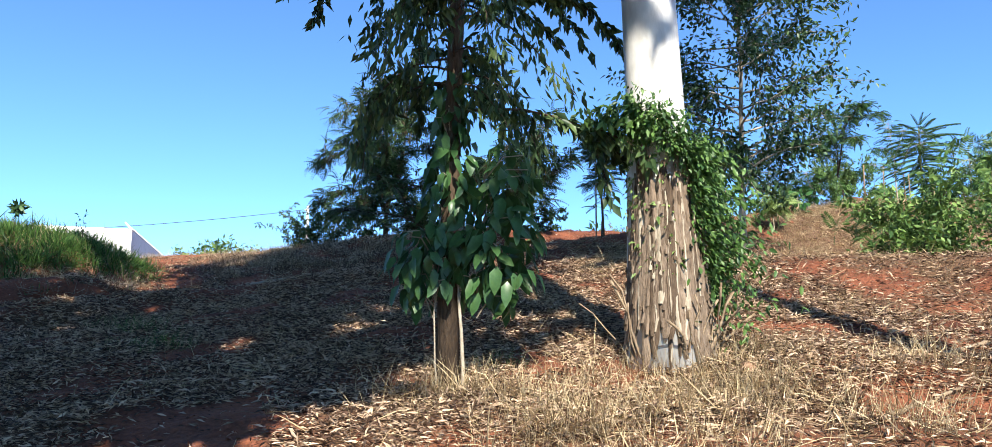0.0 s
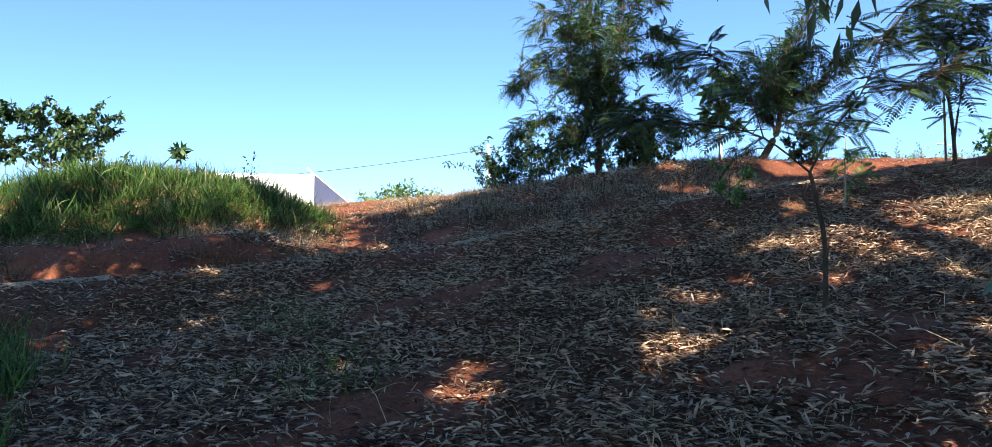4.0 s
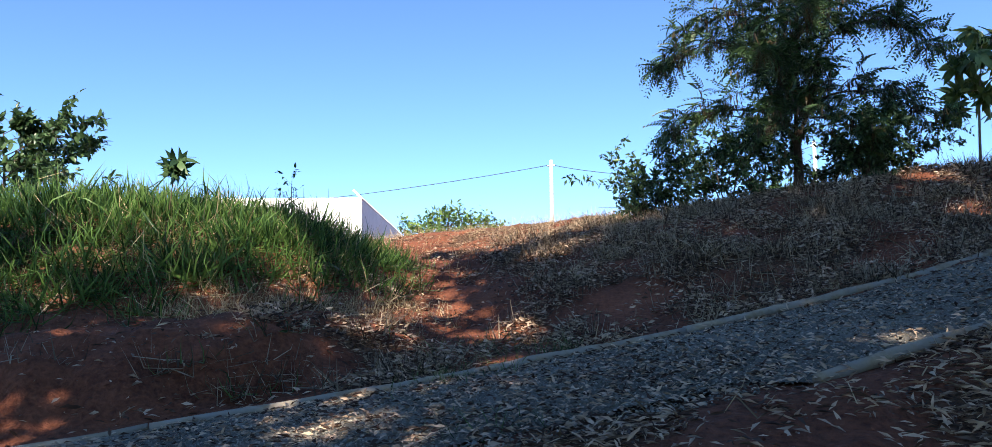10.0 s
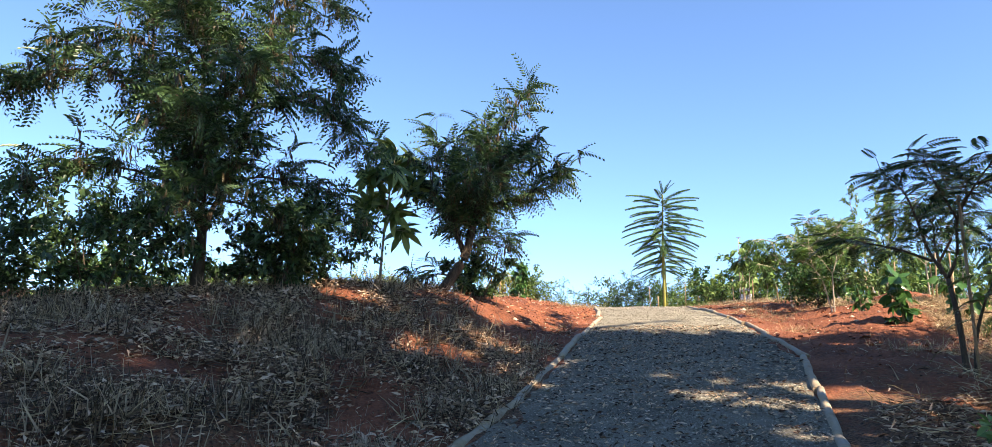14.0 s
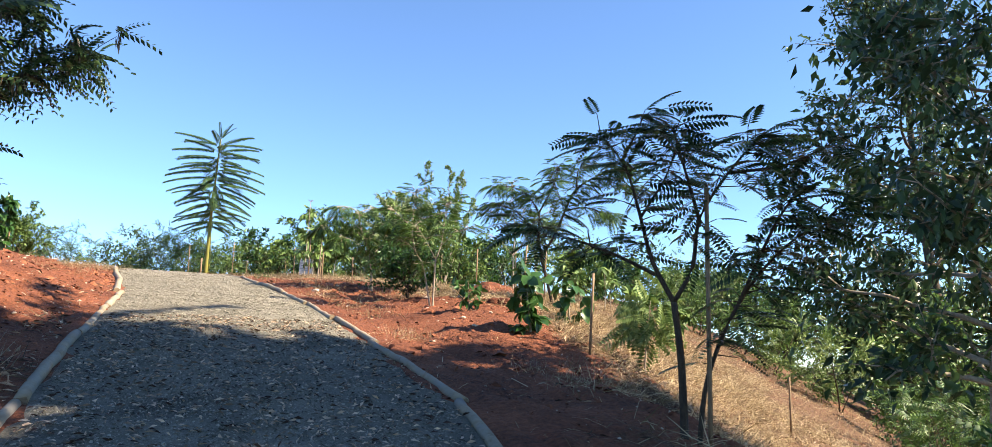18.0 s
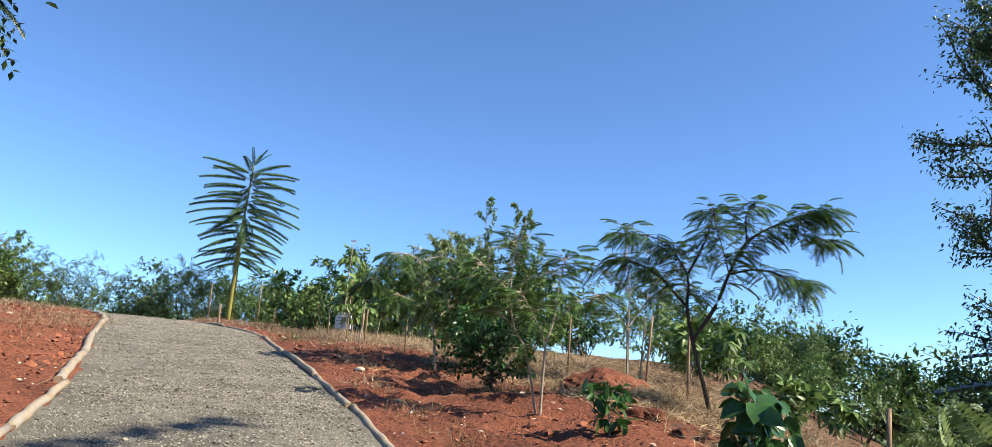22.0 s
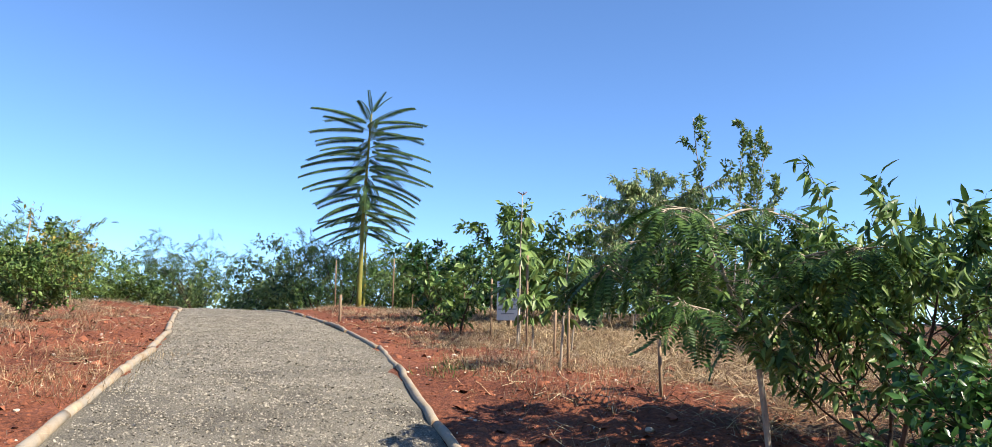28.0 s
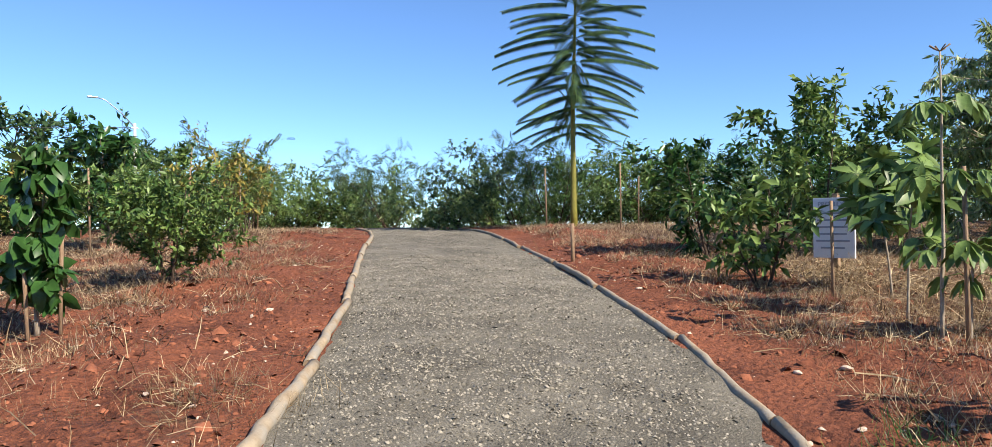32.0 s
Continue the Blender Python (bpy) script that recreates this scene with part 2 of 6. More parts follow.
EARTH = cover_ground()
GRAVEL = mat("grey_gravel", (0.065, 0.059, 0.046), (0.255, 0.235, 0.184), 1.2, 0.95, 1.0, 60)
STONE = mat("gravel_stone", (0.125, 0.114, 0.09), (0.335, 0.308, 0.245), 3, 0.95, 0.2, island=0.8)
LOG = mat("treated_log", (0.22, 0.165, 0.105), (0.40, 0.32, 0.215), 3.0, 0.85, 0.5, third=(0.27, 0.245, 0.20), third_at=(0.4, 0.62), third_scale=1.5)
LOG_END = mat("log_end", (0.16, 0.11, 0.07), (0.30, 0.22, 0.14), 12, 0.85, 0.4)
BARK_DARK = mat("dark_bark", (0.035, 0.025, 0.018), (0.11, 0.08, 0.055), 7, 0.9, 0.9, stretch=(1, 1, 0.3))
BARK_EUC = mat("smooth_pale_bark", (0.42, 0.40, 0.37), (0.72, 0.70, 0.67), 1.6, 0.6, 0.25, third=(0.22, 0.19, 0.16), third_at=(0.62, 0.75), third_scale=1.2, stretch=(1, 1, 0.35))
BARK_BROWN = mat("dark_brown_bark", (0.035, 0.023, 0.015), (0.125, 0.085, 0.056), 9, 0.9, 1.0, stretch=(1, 1, 0.2))
BARK_PEEL = mat("peeling_bark", (0.075, 0.052, 0.036), (0.27, 0.20, 0.145), 9, 0.9, 0.9, stretch=(1, 1, 0.2))
BARK_PALE = mat("pale_bark", (0.22, 0.18, 0.13), (0.42, 0.36, 0.28), 9, 0.85, 0.5, stretch=(1, 1, 0.4))
BARK_GREEN = mat("yellow_green_bark", (0.13, 0.13, 0.025), (0.27, 0.24, 0.05), 3, 0.6, 0.2, stretch=(1, 1, 0.4))
LEAF_DARK = leaf_mat("dark_feathery_leaf", (0.022, 0.052, 0.024), (0.085, 0.15, 0.055), 0.36)
LEAF_EUC = leaf_mat("eucalyptus_leaf", (0.03, 0.06, 0.025), (0.10, 0.15, 0.05))
LEAF_BIG = leaf_mat("broad_leaf", (0.024, 0.066, 0.022), (0.075, 0.155, 0.05), 0.35)
LEAF_MID = leaf_mat("green_leaf", (0.045, 0.10, 0.024), (0.19, 0.29, 0.08))
LEAF_LIGHT = leaf_mat("pale_green_leaf", (0.09, 0.15, 0.04), (0.25, 0.33, 0.11))
LEAF_PALE = leaf_mat("pale_hanging_leaf", (0.12, 0.18, 0.065), (0.33, 0.41, 0.18))
LEAF_GLOSS = leaf_mat("glossy_leaf", (0.018, 0.058, 0.016), (0.06, 0.15, 0.036), 0.28)
LEAF_FERN = leaf_mat("feathery_leaf", (0.032, 0.078, 0.022), (0.115, 0.21, 0.052))
LEAF_YELLOW = leaf_mat("yellowing_leaf", (0.10, 0.13, 0.03), (0.42, 0.34, 0.08))
POD = leaf_mat("dry_pod", (0.035, 0.028, 0.018), (0.13, 0.095, 0.045))
GRASS = leaf_mat("green_grass", (0.018, 0.056, 0.012), (0.125, 0.225, 0.055), island=1.3)
DEAD_GRASS = leaf_mat("dead_grey_grass", (0.075, 0.052, 0.033), (0.42, 0.335, 0.235), 0.85, island=1.3)
STRAW = leaf_mat("dry_straw", (0.19, 0.125, 0.06), (0.62, 0.49, 0.30), 0.8, island=1.2)
LITTER = leaf_mat("fallen_leaf", (0.065, 0.032, 0.019), (0.58, 0.42, 0.29), 0.7, through_leaf=0.1, island=1.3)
TWIG = mat("dead_twig", (0.12, 0.08, 0.05), (0.36, 0.27, 0.18), 6, 0.9, 0.3)
WALL = mat("white_plaster", (0.70, 0.70, 0.68), (0.84, 0.84, 0.82), 1.0, 0.9, 0.1)
CONCRETE = mat("concrete", (0.42, 0.41, 0.38), (0.62, 0.60, 0.56), 3, 0.9, 0.3)
CABLE = mat("cable", (0.02, 0.02, 0.02), (0.05, 0.05, 0.05), 3, 0.7, 0)
METAL = mat("grey_metal", (0.35, 0.36, 0.37), (0.5, 0.5, 0.5), 3, 0.4, 0, metal=0.8)
SIGN_WHITE = mat("sign_board", (0.68, 0.69, 0.70), (0.8, 0.8, 0.8), 2, 0.5, 0.05)
SIGN_INK = mat("sign_ink", (0.24, 0.26, 0.30), (0.34, 0.36, 0.40), 2, 0.6, 0)
WOOD = mat("weathered_post", (0.16, 0.10, 0.06), (0.38, 0.27, 0.17), 12, 0.85, 0.5, stretch=(1, 1, 0.15))
ROCK = mat("pale_stone", (0.40, 0.28, 0.20), (0.66, 0.55, 0.44), 6, 0.9, 0.5)
ROOF = mat("roof_tile", (0.25, 0.10, 0.06), (0.40, 0.18, 0.11), 4, 0.9, 0.3)
STONE_RED = mat("reddish_stone", (0.20, 0.10, 0.06), (0.40, 0.26, 0.17), 6, 0.9, 0.5)


# ---- building helpers ----
def fast_mesh(name, verts, faces, *mats, smooth=False, which=None):
    verts, faces = np.asarray(verts, np.float32), np.asarray(faces, np.int32)
    me = bpy.data.meshes.new(name)
    k = faces.shape[1]
    me.vertices.add(len(verts))
    me.vertices.foreach_set("co", verts.ravel())
    me.loops.add(faces.size)
    me.loops.foreach_set("vertex_index", faces.ravel())
    me.polygons.add(len(faces))
    me.polygons.foreach_set("loop_start", np.arange(0, faces.size, k, dtype=np.int32))
    me.polygons.foreach_set("loop_total", np.full(len(faces), k, np.int32))
    if smooth:
        me.polygons.foreach_set("use_smooth", np.ones(len(faces), bool))
    if which is not None:
        me.polygons.foreach_set("material_index", np.asarray(which, np.int32))
    for m in mats:
        me.materials.append(m)
    me.update(calc_edges=True)
    return me


def piece(name, verts, faces, material, parent=None, label="", smooth=False):
    """One mesh object; under a thing its verts are local to it."""
    ob = new(name, fast_mesh(name, verts, faces, material, smooth=smooth))
    if parent is not None:
        ob.parent = parent
    return tagged(ob, label)


def thing(name, x, y, z, label, category, group="", turn=0.0):
    ob = new(name)
    ob.empty_display_size = 0.2
    ob.matrix_basis = pose(x, y, z, 0, 0, turn)
    return tagged(ob, label, category, group)


def part(name, bm, material, parent, label=""):
    me = bpy.data.meshes.new(name)
    bm.to_mesh(me)
    bm.free()
    me.materials.append(material)
    ob = new(name, me)
    ob.parent = parent
    return tagged(ob, label)


def box(sx, sy, sz, m, bevel=0.01):
    bm = bmesh.new()
    bmesh.ops.create_cube(bm, size=1, matrix=m @ Matrix.Diagonal((sx, sy, sz, 1)))
    if bevel:
        bmesh.ops.bevel(bm, geom=bm.edges[:], offset=bevel, segments=2, affect="EDGES", profile=0.6)
    return bm


def tube(points, radii, sides=7):
    """Verts and quads of a round tube along points, ends closed to a point."""
    p = np.asarray(points, float)
    r = np.asarray(radii, float)
    p = np.vstack([p[:1], p, p[-1:]])
    r = np.concatenate([[r[0] * 0.02], r, [r[-1] * 0.02]])
    way = np.gradient(p, axis=0)
    way[0], way[-1] = way[1], way[-2]
    way /= np.linalg.norm(way, axis=1)[:, None] + 1e-9
    ref = np.where(np.abs(way[:, 2:3]) > 0.9, [[1.0, 0, 0]], [[0, 0, 1.0]])
    a = np.cross(way, ref)
    a /= np.linalg.norm(a, axis=1)[:, None] + 1e-9
    b = np.cross(way, a)
    ang = np.arange(sides) * 2 * math.pi / sides
    v = p[:, None] + r[:, None, None] * (np.cos(ang)[None, :, None] * a[:, None] + np.sin(ang)[None, :, None] * b[:, None])
    n = len(p)
    i, j = np.meshgrid(np.arange(n - 1), np.arange(sides), indexing="ij")
    q = np.stack([i * sides + j, i * sides + (j + 1) % sides, (i + 1) * sides + (j + 1) % sides, (i + 1) * sides + j], -1).reshape(-1, 4)
    return v.reshape(-1, 3), q


def merge(pieces):
    vs, fs, k = [], [], 0
    for v, f in pieces:
        vs.append(v)
        fs.append(np.asarray(f) + k)
        k += len(v)
    return np.vstack(vs), np.vstack(fs)


# leaf shapes: along x, flat side up, one unit long
def broad(width=0.5, sag=0.18, fold=0.07):
    v = np.array([(0, 0, 0), (0.38, 0, -0.02), (0.75, 0, -sag * 0.6), (1, 0, -sag), (0.3, width * 0.5, fold), (0.7, width * 0.4, fold - sag * 0.55),
                  (0.3, -width * 0.5, fold), (0.7, -width * 0.4, fold - sag * 0.55)])
    f = np.array([(0, 1, 4), (1, 2, 5), (1, 5, 4), (2, 3, 5), (0, 6, 1), (1, 7, 2), (1, 6, 7), (2, 7, 3)])
    return v, f


def narrow(width=0.18, sag=0.12):
    return np.array([(0, 0, 0), (0.4, width * 0.5, -sag * 0.2), (1, 0, -sag), (0.45, -width * 0.5, -sag * 0.2)]), np.array([(0, 1, 2), (0, 2, 3)])


def frond(pairs=9, pinna=0.32, width=0.07, sag=0.3, droop=0.15, taper=0.6):
    """A feather of paired leaflets on a stalk."""
    vs, fs = [], []
    for i in range(pairs):
        u = 0.12 + 0.86 * i / max(1, pairs - 1)
        ln = pinna * (1 - taper * abs(u - 0.45) * 1.2)
        for s in (1, -1):
            z = -sag * u * u
            b = np.array((u, 0, z))
            tip = b + np.array((ln * 0.35, s * ln, -droop * ln))
            mid = (b + tip) / 2 + np.array((0, 0, 0.08 * ln))
            across = np.array((0.9, -s * 0.3, 0)) * width / 2
            k = len(vs)
            vs += [b, mid + across, tip, mid - across]
            fs += [(k, k + 1, k + 2), (k, k + 2, k + 3)]
    k = len(vs)
    vs += [np.array(c) for c in ((0, 0.012, 0), (0, -0.012, 0), (0.5, 0.009, -sag * 0.25), (0.5, -0.009, -sag * 0.25), (1, 0, -sag))]
    fs += [(k, k + 1, k + 3), (k, k + 3, k + 2), (k + 2, k + 3, k + 4)]
    return np.array(vs), np.array(fs)


def palmate(n=6, width=0.28):
    """Leaflets round one point, drooping, like an open hand."""
    out = []
    v, f = broad(width, 0.3, 0.04)
    for i in range(n):
        a = 2 * math.pi * i / n
        c, s = math.cos(a), math.sin(a)
        out.append((np.stack([v[:, 0] * c - v[:, 1] * s, v[:, 0] * s + v[:, 1] * c, v[:, 2] - 0.35 * v[:, 0] ** 2], 1), f))
    return merge(out)


def spread(shape, pos, way, size, rng, roll=0.6):
    """Copies of a leaf shape at pos, pointing along way, joined into one pair of arrays."""
    v, f = shape
    pos, way = np.asarray(pos, float), np.asarray(way, float)
    n = len(pos)
    x = way / (np.linalg.norm(way, axis=1)[:, None] + 1e-9)
    up = np.array([[0, 0, 1.0]]) + rng.normal(0, roll, (n, 3))
    y = np.cross(up, x)
    y /= np.linalg.norm(y, axis=1)[:, None] + 1e-9
    z = np.cross(x, y)
    m = np.stack([x, y, z], 2) * np.asarray(size, float).reshape(-1, 1, 1)
    out = np.einsum("nij,kj->nki", m, v) + pos[:, None]
    return out.reshape(-1, 3), (f[None] + (np.arange(n) * len(v))[:, None, None]).reshape(-1, f.shape[1])


def bent(start, way, length, rng, lift=0.0, wander=0.12, n=7):
    """A branch: a line that wanders, and rises or sags along its length."""
    p, d = [np.array(start, float)], np.array(way, float)
    d /= np.linalg.norm(d)
    for _ in range(n - 1):
        d = d + rng.normal(0, wander, 3) + np.array((0, 0, lift / n))
        d /= np.linalg.norm(d)
        p.append(p[-1] + d * length / (n - 1))
    return np.array(p)


def on_line(p, u):
    k = np.clip(u, 0, 1) * (len(p) - 1)
    i = np.minimum(k.astype(int), len(p) - 2)
    return p[i] + (p[i + 1] - p[i]) * (k - i)[:, None], p[i + 1] - p[i]


FEATHER, FEATHER_FINE, FEATHER_MID = frond(9, 0.32, 0.1, 0.35), frond(11, 0.25, 0.085, 0.25, 0.3), frond(10, 0.28, 0.098, 0.28, 0.3)
DROOPING = frond(6, 0.42, 0.10, 0.7, 0.9)
DROOP_FINE = frond(10, 0.27, 0.1, 0.4, 0.4)
SPRAY = frond(8, 0.3, 0.115, 0.95, 0.6)
LEAFLET = (np.array([(0, 0, 0), (0.42, 0.22, 0.06), (1, 0.02, -0.12), (0.42, -0.22, 0.06)]), np.array([(0, 2, 1), (0, 3, 2)]))
BROAD, BROAD_WIDE, OVAL, HAND = broad(0.45), broad(0.62, 0.28), broad(0.4, 0.1), palmate(7, 0.38)


def shaped_tree(name, x, y, turn, lines, leaf, green, count, size, seed, bark, label, category, droop=0.2, roll=0.3):
    """A tree drawn by its stems: each line is points (across, up, deep) and two radii; leaves sit on all but the first."""
    rng = np.random.default_rng(seed)
    ob = thing(name, x, y, float(height(x, y)), label, category, turn=turn)
    pos, way, total = [], [], sum(np.linalg.norm(np.diff(np.array(p), axis=0), axis=1).sum() for p, _, _ in lines[1:])
    for k, (p, r0, r1) in enumerate(lines):
        q = smooth_line([(a, c, h) for a, h, c in p], 0.1)
        bits = [tube(q, np.linspace(r0, r1, len(q)), 8)]
        if k == 0:
            piece("trunk", *bits[0], bark, ob, smooth=True)
            continue
        ln = np.linalg.norm(np.diff(np.array(p), axis=0), axis=1).sum()
        n = int(count * ln / total)
        u = np.concatenate([rng.uniform(0.3, 1, n - n // 3), rng.uniform(0.86, 1, n // 3)])
        c, d = on_line(q, u)
        d = d / (np.linalg.norm(d, axis=1)[:, None] + 1e-9)
        for i in range(n):
            w = d[i] * np.array((0.5, 0.5, 0.2)) + np.array((*rng.normal(0, 0.75, 2), rng.normal(0.05, 0.25) - droop))
            w /= np.linalg.norm(w)
            tip = c[i] + w * rng.uniform(0.02, 0.2)
            bits.append(tube([c[i], tip], [0.006, 0.003], 3))
            pos.append(tip)
            way.append(np.array((w[0], w[1], min(w[2] - 0.15, 0.22))))
        piece("limb", *merge(bits), bark, ob, smooth=True)
    piece("crown", *spread(leaf, np.array(pos), np.array(way), size * rng.uniform(0.7, 1.25, len(pos)), rng, roll), green, ob)
    return ob


def single_leaves(leaf, pos, way, size, rng, green, parent, roll=0.4, facing=None):
    """Large leaves as objects of their own on one shared mesh."""
    me = fast_mesh("leaf", *leaf, green, smooth=True)
    for i, (p, w, k) in enumerate(zip(pos, way, size)):
        x = Vector(w).normalized()
        up = Vector((0, 0, 1)) if facing is None else Vector(facing[i])
        y = (up + Vector(rng.normal(0, roll, 3))).cross(x).normalized()
        z = x.cross(y)
        ob = new("leaf", me)
        ob.parent = parent
        ob.matrix_basis = Matrix.Translation(p) @ Matrix((x, y, z)).transposed().to_4x4() @ Matrix.Diagonal((k, k, k, 1))


def plant(name, x, y, h, label, category, leaf, green, count, size, seed, bark=BARK_DARK, r0=0.06, limbs=8, reach=1.2, first=0.35, lift=0.5, rise=0.6, subs=3, wander=0.14,
          lean=(0, 0), stems=1, stem_spread=0.15, droop=0.4, group="", along=0.35, sink=0.05, roll=0.6, crown_name="crown", pods=0, spiky=0.0, sides=7, low_short=0.5, straight=None, r_top=0.22, limb_r=0.5, single=False, scatter=0.02):
    """A tree or shrub: trunk or stems, limbs with twigs, and a crown of single leaves."""
    rng = np.random.default_rng(seed)
    z0 = float(height(x, y))
    ob = thing(name, x, y, z0, label, category, group)
    pos, way = [], []
    for s in range(stems):
        a = rng.uniform(0, 6.28)
        tilt = np.array((math.cos(a), math.sin(a), 0)) * stem_spread * (stems > 1)
        trunk = bent((tilt[0] * 0.2, tilt[1] * 0.2, -sink), np.array((lean[0], lean[1], 1.0)) + tilt, h * (0.92 if s == 0 else rng.uniform(0.7, 0.9)), rng, 0.25 * (straight is None), straight if straight is not None else 0.035 if stems == 1 else 0.06, 9)
        rad = r0 * np.linspace(1, r_top, 9) * (1 if s == 0 else 0.75)
        rad[0] *= 1.35
        piece("trunk" if stems == 1 else "stem", *tube(trunk, rad, sides), bark, ob, smooth=True)
        nl = limbs if stems == 1 else max(1, limbs // stems)
        for i in range(nl):
            u = first + (1 - first) * (i + rng.uniform(0, 0.8)) / nl
            p0, td = on_line(trunk, np.array([u]))
            ang = i * 2.4 + rng.uniform(-0.5, 0.5) + s
            out = np.array((math.cos(ang), math.sin(ang), rise + rng.normal(0, 0.15)))
            shape = 1 - low_short * abs(u - 0.55 - 0.15 * low_short) - 0.45 * max(0, u - 0.8) / 0.2
            ln = reach * max(0.3, shape) * rng.uniform(0.75, 1.2)
            line = bent(p0[0], out, ln, rng, lift, wander)
            bits = [tube(line, r0 * (1.05 - u * 0.75) * limb_r * np.linspace(1, 0.2, len(line)), 5 if r0 > 0.04 else 4 if r0 > 0.032 else 3)]
            lines = [(line, 1.0)]
            for k in range(subs):
                q, qd = on_line(line, np.array([rng.uniform(0.3, 0.95)]))
                side = qd[0] / np.linalg.norm(qd[0]) + rng.normal(0, 0.55, 3)
                twig = bent(q[0], side, ln * rng.uniform(0.3, 0.55), rng, lift, wander, 4)
                bits.append(tube(twig, r0 * 0.16 * np.linspace(1, 0.3, 4), 3))
                lines.append((twig, 0.55))
            piece("limb", *merge(bits), bark, ob, smooth=True)
            for ln_, share in lines:
                n = max(1, int(round(count / max(1, limbs) * share / (1 + 0.55 * subs))))
                uu = rng.uniform(along if share == 1.0 else 0.1, 1.0, n)
                q, d = on_line(ln_, uu)
                d = d / (np.linalg.norm(d, axis=1)[:, None] + 1e-9)
                w = d * (0.4 + spiky) + rng.normal(0, 0.55, (n, 3)) * (1 - 0.6 * spiky) + np.array((0, 0, -droop + 0.3))
                pos.append(q + rng.normal(0, scatter, (n, 3)))
                way.append(w)
    pos, way = np.vstack(pos), np.vstack(way)
    if single:
        piece("stalk_bundle", *merge([tube([q - np.array((0, 0, 0.004)), q + 0.04 * w / (np.linalg.norm(w) + 1e-9)], [0.003, 0.002], 3) for q, w in zip(pos, way)]), green, ob)["kind"] = "stuff"
        single_leaves(leaf, pos, way, size * rng.uniform(0.65, 1.25, len(pos)), rng, green, ob, roll)
    else:
        piece(crown_name, *spread(leaf, pos, way, size * rng.uniform(0.65, 1.25, len(pos)), rng, roll), green, ob)
    if pods:
        k = np.repeat(rng.choice(len(pos), min(pods // 5, len(pos)), False), 5)
        piece("seed_pod", *spread(narrow(0.16, 0.05), pos[k] + rng.normal(0, 0.04, (len(k), 3)), rng.normal(0, 0.2, (len(k), 3)) + np.array((0, 0, -1.0)), rng.uniform(0.12, 0.2, len(k)), rng), POD, ob, "hanging dark dry seed pods")["kind"] = "stuff"
    return ob


# ---- ground ----
def stretched(lo, hi, step, far):
    """Even steps between lo and hi, growing ones outside up to far."""
    mid = np.arange(lo, hi + step, step)
    out, s, tail = 0.0, step, []
    while out < far:
        s *= 1.16
        out += s
        tail.append(out)
    tail = np.array(tail)
    return np.concatenate([lo - tail[::-1], mid, mid[-1] + tail])


def cover(x, y):
    """How much of the ground is hidden by litter and straw, 0 to 1."""
    d, _ = to_path(x, y)
    w = (x + y) / 1.41421
    c = 0.55 + rough(x, y, 3.1, 0.30) + rough(x, y, 0.9, 0.12)
    bare_right = (1 - ease(2.4, 3.6, np.abs(d + 1.0))) * ease(12, 15, w) * (d < 0)
    bare_left = (1 - ease(2.8, 4.4, d)) * ease(14.5, 18, w) * (d > 0)
    gully = hump(x, y, -8.9, 20.6, 0.9, 5.0, 25)
    hole = hump(x, y, -6.1, 18.5, 0.5, 0.5, 0) + hump(x, y, -2.3, 13.0, 0.55, 0.32, 30) + 0.8 * hump(x, y, -3.6, 11.8, 0.5, 0.28, 30) + hump(x, y, -2.4, 5.2, 1.0, 0.7, 60) + 0.8 * hump(x, y, 6.5, 21.0, 3.5, 1.6, 40)
    cut = 0.8 * hump(x, y, -10.6, 15.4, 0.9, 3.5, -28) + 0.9 * hump(x, y, 3.6, 26.2, 1.6, 1.0, 40)
    cut = cut + 1.1 * ease(-20, -15, x) * (1 - ease(-9.0, -7.8, x)) * (d > 0) * (1 - ease(2.2, 2.6, d))
    return np.clip(c + rough(x, y, 1.7, 0.2) + 0.32 * ease(3.0, 4.2, -d) * ease(11, 14, w) - 0.5 * bare_right - 0.5 * bare_left - 0.75 * gully - 0.7 * hole - cut, 0, 1)


gx, gy = stretched(-17, 22, 0.16, 1500), stretched(-1, 42, 0.16, 1500)
GX, GY = np.meshgrid(gx, gy, indexing="ij")
GZ = height(GX, GY)
gd, _ = to_path(GX, GY)
rng = np.random.default_rng(5)
GZ = GZ + (rng.normal(0, 0.014, GZ.shape) + rough(GX, GY, 0.62, 0.03) + rough(GX, GY, 2.2, 0.035)) * ease(1.5, 1.9, np.abs(gd)) - 0.06 * (np.abs(gd) < 1.0)
# ruts and clods in the worn track and the cut face
GZ = GZ - 0.09 * np.abs(rough(GX, GY, 1.1, 1.0)) * hump(GX, GY, -8.9, 20.6, 1.3, 5.0, 25) - 0.14 * np.abs(rough(GX, GY, 0.8, 1.0)) * hump(GX, GY, -10.6, 15.6, 0.9, 4.0, -28)
GZ = GZ + 0.16 * rough(GX, GY, 0.75, 1.0) * ease(-18, -15, GX) * (1 - ease(-9.0, -7.6, GX)) * ease(1.6, 1.9, gd) * (1 - ease(2.4, 2.9, gd))
ni, nj = GX.shape
ii, jj = np.meshgrid(np.arange(ni - 1), np.arange(nj - 1), indexing="ij")
quads = np.stack([ii * nj + jj, (ii + 1) * nj + jj, (ii + 1) * nj + jj + 1, ii * nj + jj + 1], -1).reshape(-1, 4)
ground_mesh = fast_mesh("ground", np.stack([GX, GY, GZ], -1).reshape(-1, 3), quads, EARTH, smooth=True)
ground_mesh.attributes.new("cover", "FLOAT", "POINT").data.foreach_set("value", cover(GX, GY).astype(np.float32).ravel())
